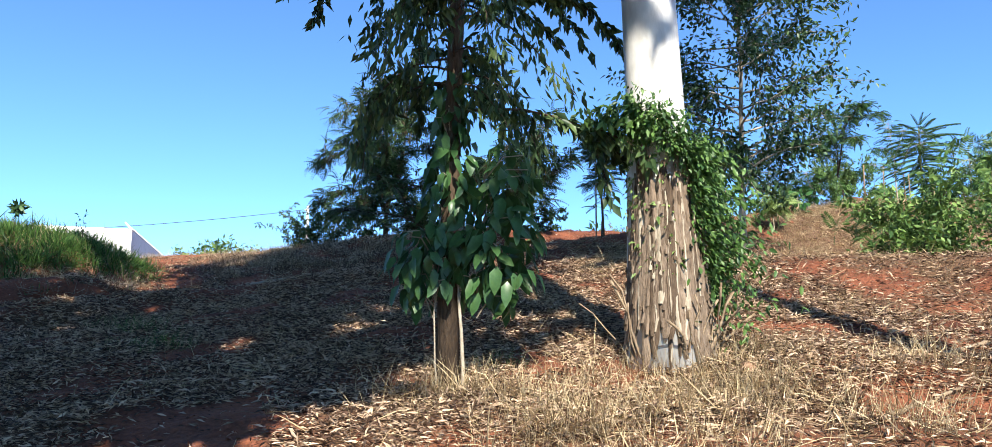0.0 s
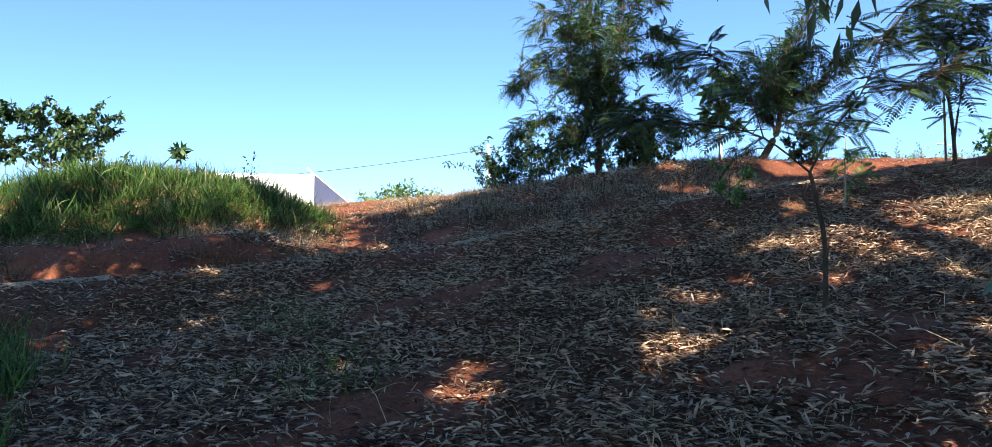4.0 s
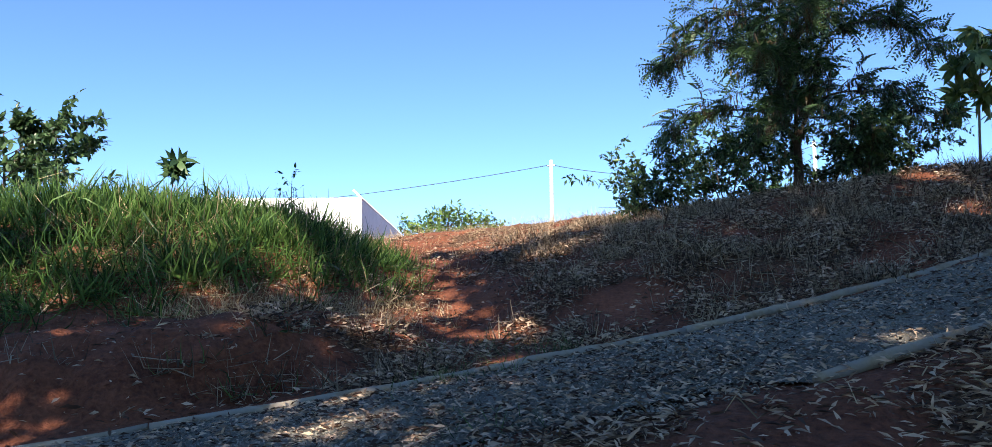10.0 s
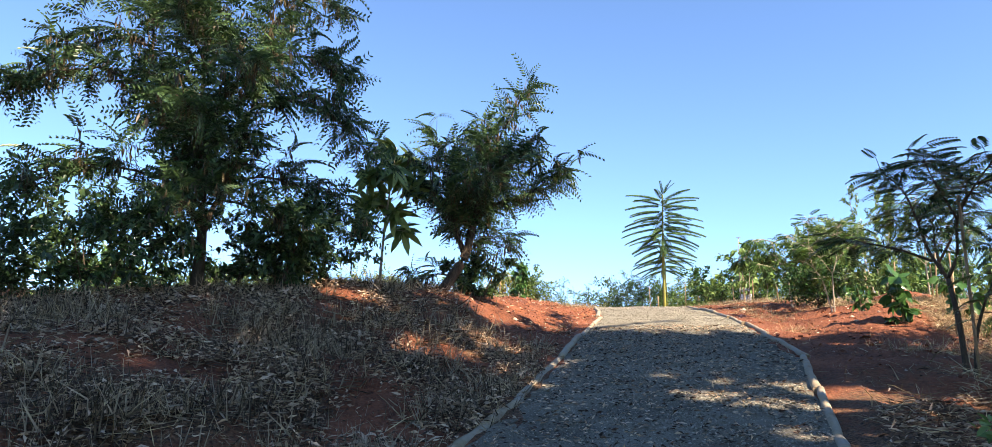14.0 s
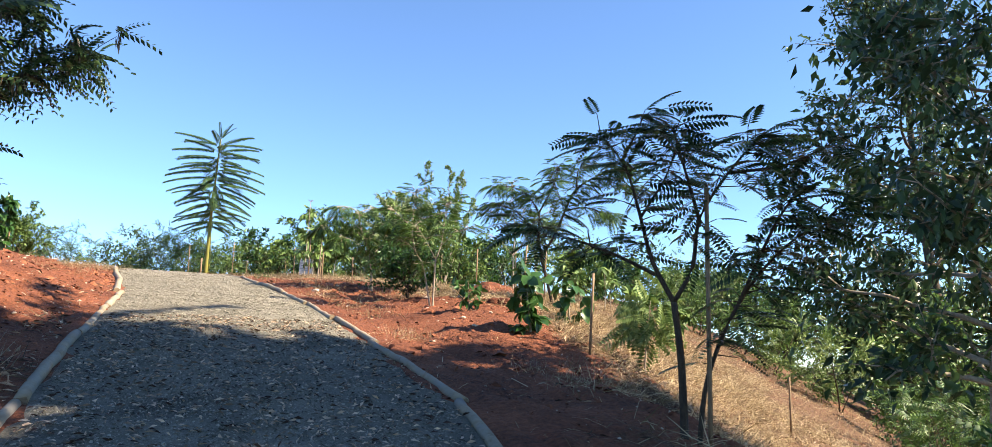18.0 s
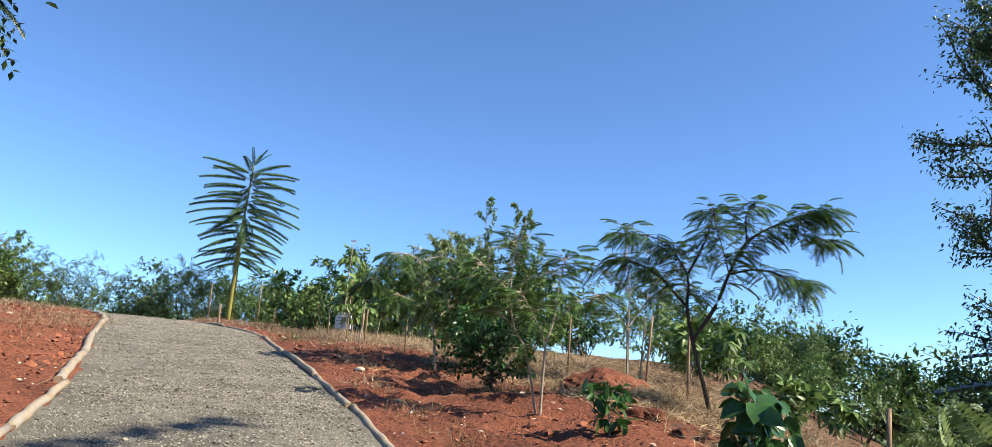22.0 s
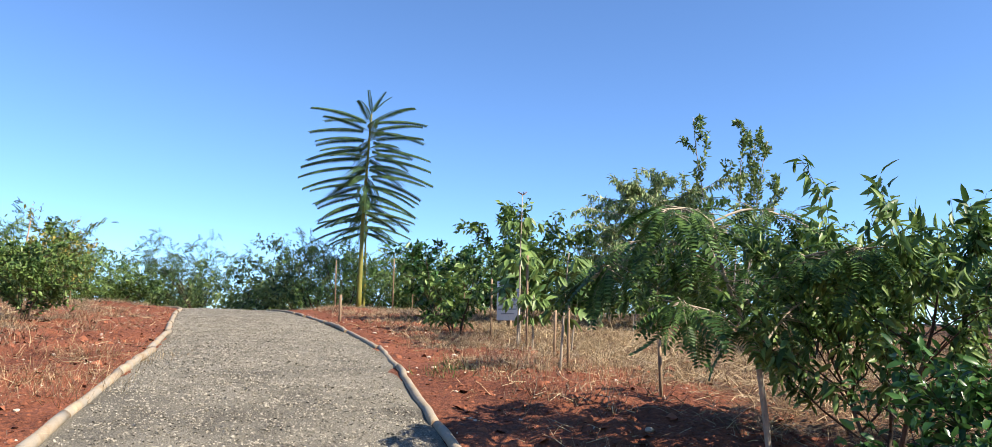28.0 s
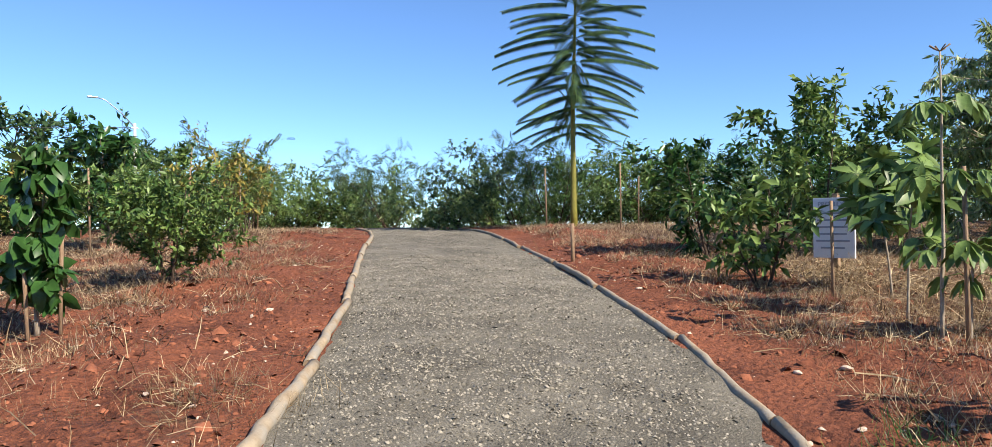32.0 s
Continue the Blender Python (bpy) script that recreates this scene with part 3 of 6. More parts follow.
ground_mesh.attributes.new("field", "FLOAT", "POINT").data.foreach_set("value", ease(38, 60, np.hypot(GX - 4, GY - 20)).astype(np.float32).ravel())
ground = tagged(new("ground", ground_mesh), "red earth hillside with dry leaf litter and straw", "ground", kind="structure")


def lie(x, y):
    """Height of the finished ground sheet."""
    i = np.clip(np.searchsorted(gx, x) - 1, 0, ni - 2)
    j = np.clip(np.searchsorted(gy, y) - 1, 0, nj - 2)
    u, v = (x - gx[i]) / (gx[i + 1] - gx[i]), (y - gy[j]) / (gy[j + 1] - gy[j])
    return GZ[i, j] * (1 - u) * (1 - v) + GZ[i + 1, j] * u * (1 - v) + GZ[i, j + 1] * (1 - u) * v + GZ[i + 1, j + 1] * u * v


# the gravel path
way2 = np.gradient(LINE[:, :2], axis=0)
way2 /= np.linalg.norm(way2, axis=1)[:, None]
left2 = np.stack([-way2[:, 1], way2[:, 0]], 1)
stations = np.arange(len(LINE))
LEFT_EDGE = np.interp(stations, (60, 110, 122, 140, 160, 178, 190, 205), (1.40, 1.40, 1.49, 1.42, 1.40, 1.45, 1.42, 1.40))
RIGHT_EDGE = np.interp(stations, (60, 108, 118, 130, 139, 146, 150, 156, 165, 176, 186, 200, 210), (1.42, 1.40, 1.22, 1.18, 1.46, 1.64, 1.58, 1.43, 1.34, 1.28, 1.29, 1.34, 1.42))
offs = np.linspace(-1, 1, 19)
ENTRY = int(np.argmin((LINE[:, 0] + 5.2) ** 2 + (LINE[:, 1] - 15.0) ** 2))
side = np.where(offs[None] < 0, np.where(stations < ENTRY, 1.03, RIGHT_EDGE - 0.02)[:, None], (LEFT_EDGE - 0.02)[:, None]) * offs[None]
pv = np.zeros((len(LINE), 19, 3))
pv[:, :, :2] = LINE[:, None, :2] + side[:, :, None] * left2[:, None]
pv[:, :, 2] = LINE[:, None, 2] + 0.015 + 0.02 * (1 - offs ** 2)[None] + rough(pv[:, :, 0], pv[:, :, 1], 0.9, 0.012)
i, j = np.meshgrid(np.arange(len(LINE) - 1), np.arange(18), indexing="ij")
pq = np.stack([i * 19 + j, i * 19 + j + 1, (i + 1) * 19 + j + 1, (i + 1) * 19 + j], -1).reshape(-1, 4)[:, ::-1]
road = tagged(new("road", fast_mesh("road", pv.reshape(-1, 3), pq, GRAVEL, smooth=True)), "grey crushed-stone gravel footpath edged with round logs", "path", kind="structure")


def on_path(n, k0, k1, rng, edge=HALF):
    u = rng.uniform(k0, k1 - 1.01, n)
    k = u.astype(int)
    q = (u - k)[:, None]
    off = rng.uniform(-edge, edge, n)
    off = off * np.where(off < 0, RIGHT_EDGE[k], LEFT_EDGE[k]) / 1.41
    at_ = LINE[k] * (1 - q) + LINE[k + 1] * q
    xy = at_[:, :2] + (left2[k] * (1 - q) + left2[k + 1] * q) * off[:, None]
    return np.column_stack([xy, at_[:, 2] + 0.016 + 0.02 * (1 - (off / HALF) ** 2) + rough(xy[:, 0], xy[:, 1], 0.9, 0.012)])


def station(x, y):
    return int(np.argmin((LINE[:, 0] - x) ** 2 + (LINE[:, 1] - y) ** 2))


OCTA = (np.array([(0.5, 0, 0), (-0.45, 0.1, 0), (0, 0.4, 0.05), (0.05, -0.42, 0), (0.1, 0.05, 0.34)]),
        np.array([(0, 2, 4), (2, 1, 4), (1, 3, 4), (3, 0, 4)]))


def pebbles(name, pos, size, material, label, category, rng):
    v, f = spread(OCTA, pos, np.column_stack([rng.normal(0, 1, (len(pos), 2)), rng.normal(0, 0.25, len(pos))]), size, rng, 0.5)
    return tagged(new(name, fast_mesh(name, v, f, material)), label, category, kind="stuff")


rng = np.random.default_rng(8)
gp = np.vstack([on_path(70000, station(-8.7, 13.2), station(6.7, 25.2), rng), on_path(56000, station(6.0, 24.5), station(15.9, 36.6), rng), on_path(9000, station(15.5, 36), len(LINE) - 1, rng), on_path(3000, station(-14, 9), station(-8.7, 13.2), rng, 0.9)])
pebbles("gravel", gp, rng.gamma(4.0, 0.0030, len(gp)) + 0.008, STONE, "loose grey crushed stone covering the footpath", "gravel", rng)


def edging(off, k0, k1, seed, thick):
    rng = np.random.default_rng(seed)
    k = k0
    while k < k1 - 5:
        n = min(int(rng.uniform(9, 14)), k1 - 1 - k)
        a, b = [np.array((*(LINE[q, :2] + left2[q] * (off[q] + rng.normal(0, 0.02))), LINE[q, 2])) for q in (k, k + n)]
        r = thick * rng.uniform(0.9, 1.1)
        d = (b - a) * 0.497
        u = np.linspace(-1, 1, 11)[:, None]
        line = u * d + rng.normal(0, 0.005, (11, 3)) + np.array((0, 0, 1.0)) * (1 - u * u) * rng.normal(0, 0.012)
        v, f = tube(line, r * (1 + rng.normal(0, 0.035, 11)) * np.linspace(1.05, 0.95, 11), 12)
        ob = thing("edging_log", *((a + b) / 2 + np.array((0, 0, r * (0.42 if off[k] > 0 and k < 140 else 0.7)))), "round weathered timber log lying along the gravel path", "log", "logs edging the path")
        piece("log", v, f, LOG, ob, smooth=True)
        for s in (-1, 1):
            c = line[0 if s < 0 else -1] + s * d / np.linalg.norm(d) * 0.004
            ax = np.array((-d[1], d[0], 0)) / np.linalg.norm(d[:2])
            ring = [c + r * 0.97 * (math.cos(t) * ax + math.sin(t) * np.array((0, 0, 1.0))) for t in np.arange(10) * 0.6283]
            piece("sawn_end", np.array([c, *ring]), np.array([(0, 1 + q, 1 + (q + 1) % 10) for q in range(10)]), LOG_END, ob, "sawn pale log end")
        k += n


edging(LEFT_EDGE, station(-17, 6), len(LINE) - 12, 1, 0.043)
edging(-RIGHT_EDGE, ENTRY, len(LINE) - 12, 2, 0.04)
edging(np.full(len(LINE), -1.0), station(-17, 6), station(-8.5, 13.3), 6, 0.06)

# ---- the eucalyptus pair at the start ----
euc = plant("eucalyptus_tree", 1.62, 7.1, 22, "tall eucalyptus with smooth white trunk and creeper round its foot", "tree", narrow(0.42, 0.2), LEAF_EUC, 30000, 0.36, 11, BARK_EUC, 0.31, 34, 4.8, 0.34, 0.2, 0.7, 7, lean=(-0.025, 0.02), droop=0.9, along=0.35, sides=24, sink=0.25, wander=0.1, straight=0.004, r_top=0.3)
eu2 = plant("eucalyptus_tree", -0.42, 6.55, 20, "slender eucalyptus with peeling bark wrapped in a broad-leaved climber", "tree", LEAFLET, LEAF_EUC, 19000, 0.15, 12, BARK_BROWN, 0.082, 44, 2.3, 0.13, -0.9, 0.5, 5, limb_r=0.22, droop=1.1, along=0.15, sides=14, sink=0.25, straight=0.01, r_top=0.3, low_short=0.2)


def creeper(ob, leaf, green, n, size, radius, z0, z1, rng, arc=(0, 6.28), bulge=0.12, label=""):
    """Leaves of a climber that hugs a trunk between two heights."""
    z = rng.uniform(z0, z1, n)
    a = rng.uniform(*arc, n) + 0.25 * np.sin(z * 3)
    r = radius + rng.gamma(1.5, bulge, n) * (0.5 + 0.5 * np.sin((z - z0) / (z1 - z0) * 3.14))
    pos = np.column_stack([np.cos(a) * r, np.sin(a) * r, z])
    way = np.column_stack([np.cos(a), np.sin(a), np.zeros(n)]) * 0.8 + rng.normal(0, 0.4, (n, 3)) + np.array((0, 0, -0.7))
    piece("climber", *spread(leaf, pos, way, size * rng.uniform(0.6, 1.25, n), rng, 0.5), green, ob, label)["kind"] = "stuff"


def big_climber(ob, masses, rng):
    """A climber round a trunk: bulging masses of large hanging leaves that face outwards, on pale stems."""
    stems = [tube(bent((0.13, -0.10, -0.1), (0.05, 0, 1), 1.5, rng, 0, 0.05, 9), 0.015 * np.linspace(1.3, 0.5, 9), 7), tube(bent((-0.09, -0.12, -0.1), (0.05, 0, 1), 1.2, rng, 0, 0.12, 9), 0.008 * np.linspace(1.2, 0.6, 9), 6)]
    shells = ([], [], [], [])
    for cx, cz, rx, rz, n in masses:
        for k in range(n):
            u = rng.normal(0, 1, 3)
            u /= np.linalg.norm(u)
            deep = 0 if k < n * 0.62 else 1
            c = np.array((cx, -0.05, cz)) + u * np.array((rx, rx * 0.9, rz)) * (rng.uniform(0.82, 1.08) if not deep else rng.uniform(0.35, 0.8))
            out = np.array((u[0], u[1], 0.25 * u[2]))
            if not deep and k % 7 == 0:
                stems.append(tube([np.array((cx * 0.6, -0.05, c[2] - 0.2)), (c + np.array((cx * 0.6, -0.05, c[2]))) / 2, c], [0.008, 0.006, 0.004], 4))
            shells[2 * deep].append(c)
            shells[2 * deep + 1].append((out * rng.uniform(0.25, 0.7) + rng.normal(0, 0.3, 3) + np.array((0, 0, -rng.uniform(0.5, 1.0))), out + np.array((0, 0, 0.35))))
    vine = piece("climber", *merge(stems), BARK_PALE, ob, "climber with large dark hanging leaves", smooth=True)
    wide_leaf = broad(0.46, 0.26, 0.06)
    single_leaves(wide_leaf, shells[0], [w for w, _ in shells[1]], 0.215 * rng.uniform(0.55, 1.15, len(shells[0])), rng, LEAF_BIG, vine, 0.3, [q for _, q in shells[1]])
    piece("inner_leaves", *spread(wide_leaf, shells[2], [w for w, _ in shells[3]], 0.22 * rng.uniform(0.6, 1.15, len(shells[2])), rng, 0.8), LEAF_BIG, ob, "inner leaves of the climber")["kind"] = "stuff"


def hanging_twigs(ob, count, z0, z1, reach, per, size, green, rng):
    """Thin twigs that arch off a trunk and hang, each with its slender leaves."""
    for k in range(count):
        a = k * 2.4 + rng.uniform(-0.4, 0.4)
        z = rng.uniform(z0, z1)
        line = bent((0, 0, z), (math.cos(a), math.sin(a), rng.uniform(0.2, 0.9)), reach * rng.uniform(0.7, 1.4), rng, -2.6, 0.12, 9)
        u = rng.uniform(0.25, 1, per)
        c, d = on_line(line, u)
        pos = c + rng.normal(0, 0.075, (per, 3))
        twig = piece("limb", *tube(line, 0.012 * np.linspace(1, 0.25, 9), 4), BARK_DARK, ob, smooth=True)
        piece("leafy_twig", *spread(narrow(0.3, 0.15), pos, d * 2 + rng.normal(0, 0.45, (per, 3)) + np.array((0, 0, -0.7)), size * rng.uniform(0.6, 1.25, per), rng), green, ob)["kind"] = "stuff"


rng = np.random.default_rng(14)
hanging_twigs(eu2, 34, 2.5, 5.2, 1.25, 130, 0.13, LEAF_EUC, np.random.default_rng(15))
big_climber(eu2, ((-0.17, 1.08, 0.30, 0.36, 150), (0.42, 1.12, 0.36, 0.46, 190), (0.52, 1.75, 0.22, 0.36, 90), (0.02, 1.75, 0.22, 0.65, 150), (0.0, 2.5, 0.16, 0.4, 40)), rng)
creeper(euc, LEAFLET, LEAF_FERN, 3400, 0.075, 0.31, 0.45, 2.05, rng, arc=(-0.95, 0.9), bulge=0.10, label="small-leaved green creeper")
n = 2000
q = rng.uniform(0, 1, n)
a, z, r = -2.9 + 2.4 * q + rng.normal(0, 0.15, n), 2.3 - 0.75 * q * q + rng.normal(0, 0.12, n), 0.31 + rng.gamma(1.5, 0.06, n)
piece("climber", *spread(LEAFLET, np.column_stack([np.cos(a) * r, np.sin(a) * r, z]), np.column_stack([np.cos(a) * 0.6, np.sin(a) * 0.6, np.full(n, -0.7)]) + rng.normal(0, 0.4, (n, 3)), 0.075 * rng.uniform(0.6, 1.3, n), rng), LEAF_FERN, euc, "band of small-leaved creeper slung across the trunk")["kind"] = "stuff"
n = 420
piece("climber", *spread(LEAFLET, rng.normal(0, 1, (n, 3)) * np.array((0.18, 0.14, 0.1)) + np.array((-0.48, -0.2, 2.25)), rng.normal(0, 0.5, (n, 3)) + np.array((-0.3, 0, -0.7)), 0.1 * rng.uniform(0.6, 1.3, n), rng), LEAF_FERN, euc, "tuft of creeper leaning off the trunk")["kind"] = "stuff"
creeper(euc, LEAFLET, LEAF_LIGHT, 160, 0.07, 0.32, 0.8, 2.0, rng, arc=(-2.9, -1.4), bulge=0.03, label="thin yellowish creeper")
n = 900
pos = rng.normal(0, 1, (n, 3)) * np.array((0.22, 0.2, 0.42)) + np.array((0.5, -0.1, 1.05))
piece("climber", *spread(OVAL, pos, rng.normal(0, 0.6, (n, 3)) + np.array((0.2, -0.2, -0.5)), 0.08 * rng.uniform(0.6, 1.3, n), rng), LEAF_FERN, euc, "bushy clump of creeper beside the trunk")["kind"] = "stuff"
for k in range(150):
    a, da = rng.uniform(-4.0, -0.5), rng.uniform(0.04, 0.15)
    z0 = rng.uniform(-0.1, 1.6) if k % 3 == 0 else rng.uniform(-0.1, 0.5)
    ln = rng.uniform(0.6, 1.6) if z0 < 0.6 else rng.uniform(0.25, 0.7)
    rows = []
    for q in range(9):
        z = z0 + ln * q / 8
        r = 0.405 - 0.0535 * z + 0.012 + (0.03 * rng.uniform(0, 1) if q in (0, 8) else 0)
        wide = da * (0.35 if q in (0, 8) else 1) * rng.uniform(0.6, 1.2)
        c = a + rng.normal(0, 0.02)
        rows += [(math.cos(c + s * wide) * (r + o), math.sin(c + s * wide) * (r + o), z) for s, o in ((-1, -0.012), (-0.5, 0.004), (0.1, 0.01), (0.6, 0.004), (1, -0.012))]
    quads_ = np.array([(q * 5 + s, q * 5 + s + 1, q * 5 + s + 6, q * 5 + s + 5) for q in range(8) for s in range(4)])
    piece("bark_strip", np.array(rows), quads_, BARK_PALE if k % 7 == 0 else BARK_BROWN if k % 5 == 0 else BARK_PEEL, euc, "peeling brown bark strip", smooth=True)
for k in range(22):
    a = rng.uniform(0, 6.28)
    p = bent((math.cos(a) * 0.36, math.sin(a) * 0.36, -0.05), (math.cos(a) * 0.25, math.sin(a) * 0.25, 1), rng.uniform(0.4, 1.0), rng, -0.3, 0.2, 6)
    piece("vine", *tube(p, rng.uniform(0.006, 0.014) * np.ones(6), 5), TWIG, euc, "dry hanging vine stem", smooth=True)
# unseen trees added behind and beside the start to shade slope, bank and mound
SHADE = narrow(0.5, 0.2)
for k, (x, y, h, rc, lo) in enumerate(((-3.4, -4.8, 15, 3.6, 0.34), (-7.4, -3.0, 17, 4.2, 0.34), (-2.3, -1.5, 15, 2.6, 0.34), (-5.6, 1.0, 18, 3.6, 0.36), (-8.8, 0.2, 18, 3.6, 0.34), (-7.2, 4.8, 21, 3.5, 0.44), (-2.9, 3.3, 25, 2.9, 0.42), (-0.8, -2.6, 19, 3.4, 0.58), (-1.6, 0.6, 26, 3.6, 0.5), (4.3, 4.0, 21, 2.7, 0.58), (-2.2, -2.4, 29, 3.4, 0.52), (-11.6, 2.4, 17, 3.2, 0.36))):
    plant("eucalyptus_tree", x, y, h, "tall unseen eucalyptus added to shade the slope", "tree", SHADE, LEAF_EUC, 5200 if k in (3, 5) else 13000 if k < 10 else 9500, 0.36, 60 + k, BARK_EUC, 0.2, 28, rc, lo, 0.2, 0.6, 6, scatter=0.04, droop=0.7, sides=14, sink=0.25, straight=0.01, group="eucalyptus row", low_short=0.3, along=0.15)
shaped_tree("acacia_tree", -0.75, 10.4, 13, [
    ([(0, -0.1, 0), (0.02, 0.5, 0), (-0.07, 1.0, 0)], 0.022, 0.015), ([(-0.07, 1.0, 0), (-0.4, 1.25, 0), (-0.75, 1.35, 0.05), (-1.35, 1.4, 0.1)], 0.009, 0.003), ([(-0.07, 1.0, 0), (0.1, 1.3, 0), (0.35, 1.6, 0.05), (0.6, 2.1, 0.1)], 0.009, 0.003),
    ([(0.35, 1.6, 0.05), (0.8, 1.7, 0.2), (1.2, 1.9, 0.3)], 0.006, 0.003), ([(-0.4, 1.25, 0), (-0.6, 1.6, -0.2), (-0.9, 1.8, -0.3)], 0.006, 0.003), ([(0.6, 2.1, 0.1), (0.9, 2.4, 0.2), (1.1, 2.5, 0.3)], 0.006, 0.003)],
    FEATHER_FINE, LEAF_DARK, 330, 0.22, 75, BARK_DARK, "small forked acacia with flat feathery crown among leaf litter", "tree", 0.05)

# ---- the bank above the path ----
def leucaena(x, y, turn, trunk, limbs, per_metre, seed, label, wide=1.0):
    """Limbs drawn as points (across, up, deep), set with twigs that carry arching fronds and bunches of hanging pods."""
    rng = np.random.default_rng(seed)
    ob = thing("leucaena_tree", x, y, float(height(x, y)), label, "tree", turn=turn)
    q = smooth_line([(a, c, h) for a, h, c in trunk], 0.1)
    piece("trunk", *tube(q, np.linspace(0.1, 0.065, len(q)), 10), BARK_DARK, ob, smooth=True)
    pos, way, hung = [], [], []
    for line in limbs:
        q = smooth_line([(a * wide, c, h) for a, h, c in line], 0.1)
        q = q + np.cumsum(rng.normal(0, 0.012, q.shape), 0)
        ln = np.linalg.norm(np.diff(q, axis=0), axis=1).sum()
        bits = [tube(q, np.linspace(0.042 if ln > 2 else 0.022, 0.006, len(q)), 6)]
        n = int(ln * per_metre)
        u = rng.uniform(0.12, 1, n)
        c, d = on_line(q, u)
        for i in range(n):
            w = d[i] / (np.linalg.norm(d[i]) + 1e-9) * 0.9 + np.array((*rng.normal(0, 0.65, 2), rng.normal(0.25, 0.35)))
            w /= np.linalg.norm(w)
            tip = c[i] + w * rng.uniform(0.06, 0.55)
            bits.append(tube([c[i], (c[i] + tip) / 2 + np.array((0, 0, 0.02)), tip], [0.006, 0.005, 0.003], 3))
            for _ in range(3):
                pos.append(tip + rng.normal(0, 0.02, 3))
                way.append(w * np.array((1, 1, 0.6)) + rng.normal(0, 0.45, 3) + np.array((0, 0, 0.1)))
            if rng.uniform() < 0.62:
                hung += [tip + rng.normal(0, 0.035, 3) for _ in range(7)]
        piece("limb", *merge(bits), BARK_DARK, ob, smooth=True)
    piece("crown", *spread(SPRAY, pos, way, 0.29 * rng.uniform(0.65, 1.25, len(pos)), rng, 0.5), LEAF_DARK, ob)
    n = len(hung)
    piece("seed_pod", *spread(narrow(0.19, 0.03), hung, rng.normal(0, 0.16, (n, 3)) + np.array((0, 0, -1.0)), rng.uniform(0.11, 0.2, n), rng), POD, ob, "bunches of hanging dark dry seed pods")["kind"] = "stuff"
    return ob


leucaena(-3.6, 24.3, -14, [(0, -0.1, 0), (0.03, 0.4, 0), (0.03, 0.85, 0)], [
    [(0.03, 0.8, 0), (-0.35, 1.6, 0.1), (-0.75, 2.7, 0.2), (-0.95, 3.8, 0.2), (-0.9, 4.9, 0.1)], [(0.03, 0.8, 0), (0.3, 1.6, -0.1), (0.6, 2.6, -0.2), (0.8, 3.6, -0.2), (0.75, 4.7, -0.1)], [(0.03, 0.8, 0), (0, 1.8, 0.2), (-0.1, 3.0, 0.3), (-0.1, 4.3, 0.2), (-0.2, 5.3, 0.2)],
    [(-0.75, 2.7, 0.2), (-1.3, 2.95, 0), (-1.8, 2.85, -0.2), (-2.25, 2.6, -0.3)], [(-0.9, 3.5, 0.2), (-1.4, 3.6, 0.3), (-1.9, 3.35, 0.4)], [(-0.9, 4.3, 0.1), (-1.3, 4.5, 0), (-1.7, 4.25, -0.1)], [(-0.3, 1.5, 0.1), (-0.9, 1.6, -0.2), (-1.5, 1.5, -0.4), (-2.0, 1.15, -0.5)], [(-0.2, 1.2, 0), (-0.8, 1.1, 0.4), (-1.3, 0.85, 0.6)],
    [(0.6, 2.6, -0.2), (1.2, 2.8, -0.1), (1.8, 2.65, 0), (2.35, 2.2, 0)], [(0.75, 3.4, -0.2), (1.25, 3.6, 0), (1.75, 3.45, 0.1)], [(0.78, 4.1, -0.1), (1.2, 4.45, -0.2), (1.6, 4.4, -0.3)], [(0.3, 1.6, -0.1), (0.95, 1.7, 0.2), (1.6, 1.55, 0.4), (2.05, 1.15, 0.5)], [(0.2, 1.3, 0), (0.8, 1.1, -0.3), (1.3, 0.75, -0.5)],
    [(0, 1.8, 0.2), (-0.15, 2.2, -0.6), (-0.3, 2.2, -1.3)], [(0, 2.4, 0.2), (0.3, 2.7, -0.7), (0.5, 2.7, -1.4)], [(-0.1, 3.2, 0.3), (-0.3, 3.5, -0.4), (-0.4, 3.5, -1.1)], [(0, 1.6, 0.2), (0.1, 2.0, 0.9), (0.2, 2.0, 1.6)], [(-0.1, 2.8, 0.3), (-0.4, 3.1, 1.0), (-0.5, 3.0, 1.6)], [(-0.1, 3.8, 0.2), (0.2, 4.1, 0.7), (0.4, 4.1, 1.2)], [(0.05, 1.1, 0), (-0.2, 1.2, -0.6), (-0.4, 0.95, -1.1)]],
    33, 21, "dark feathery tree with hanging pods on the bank", 0.95)
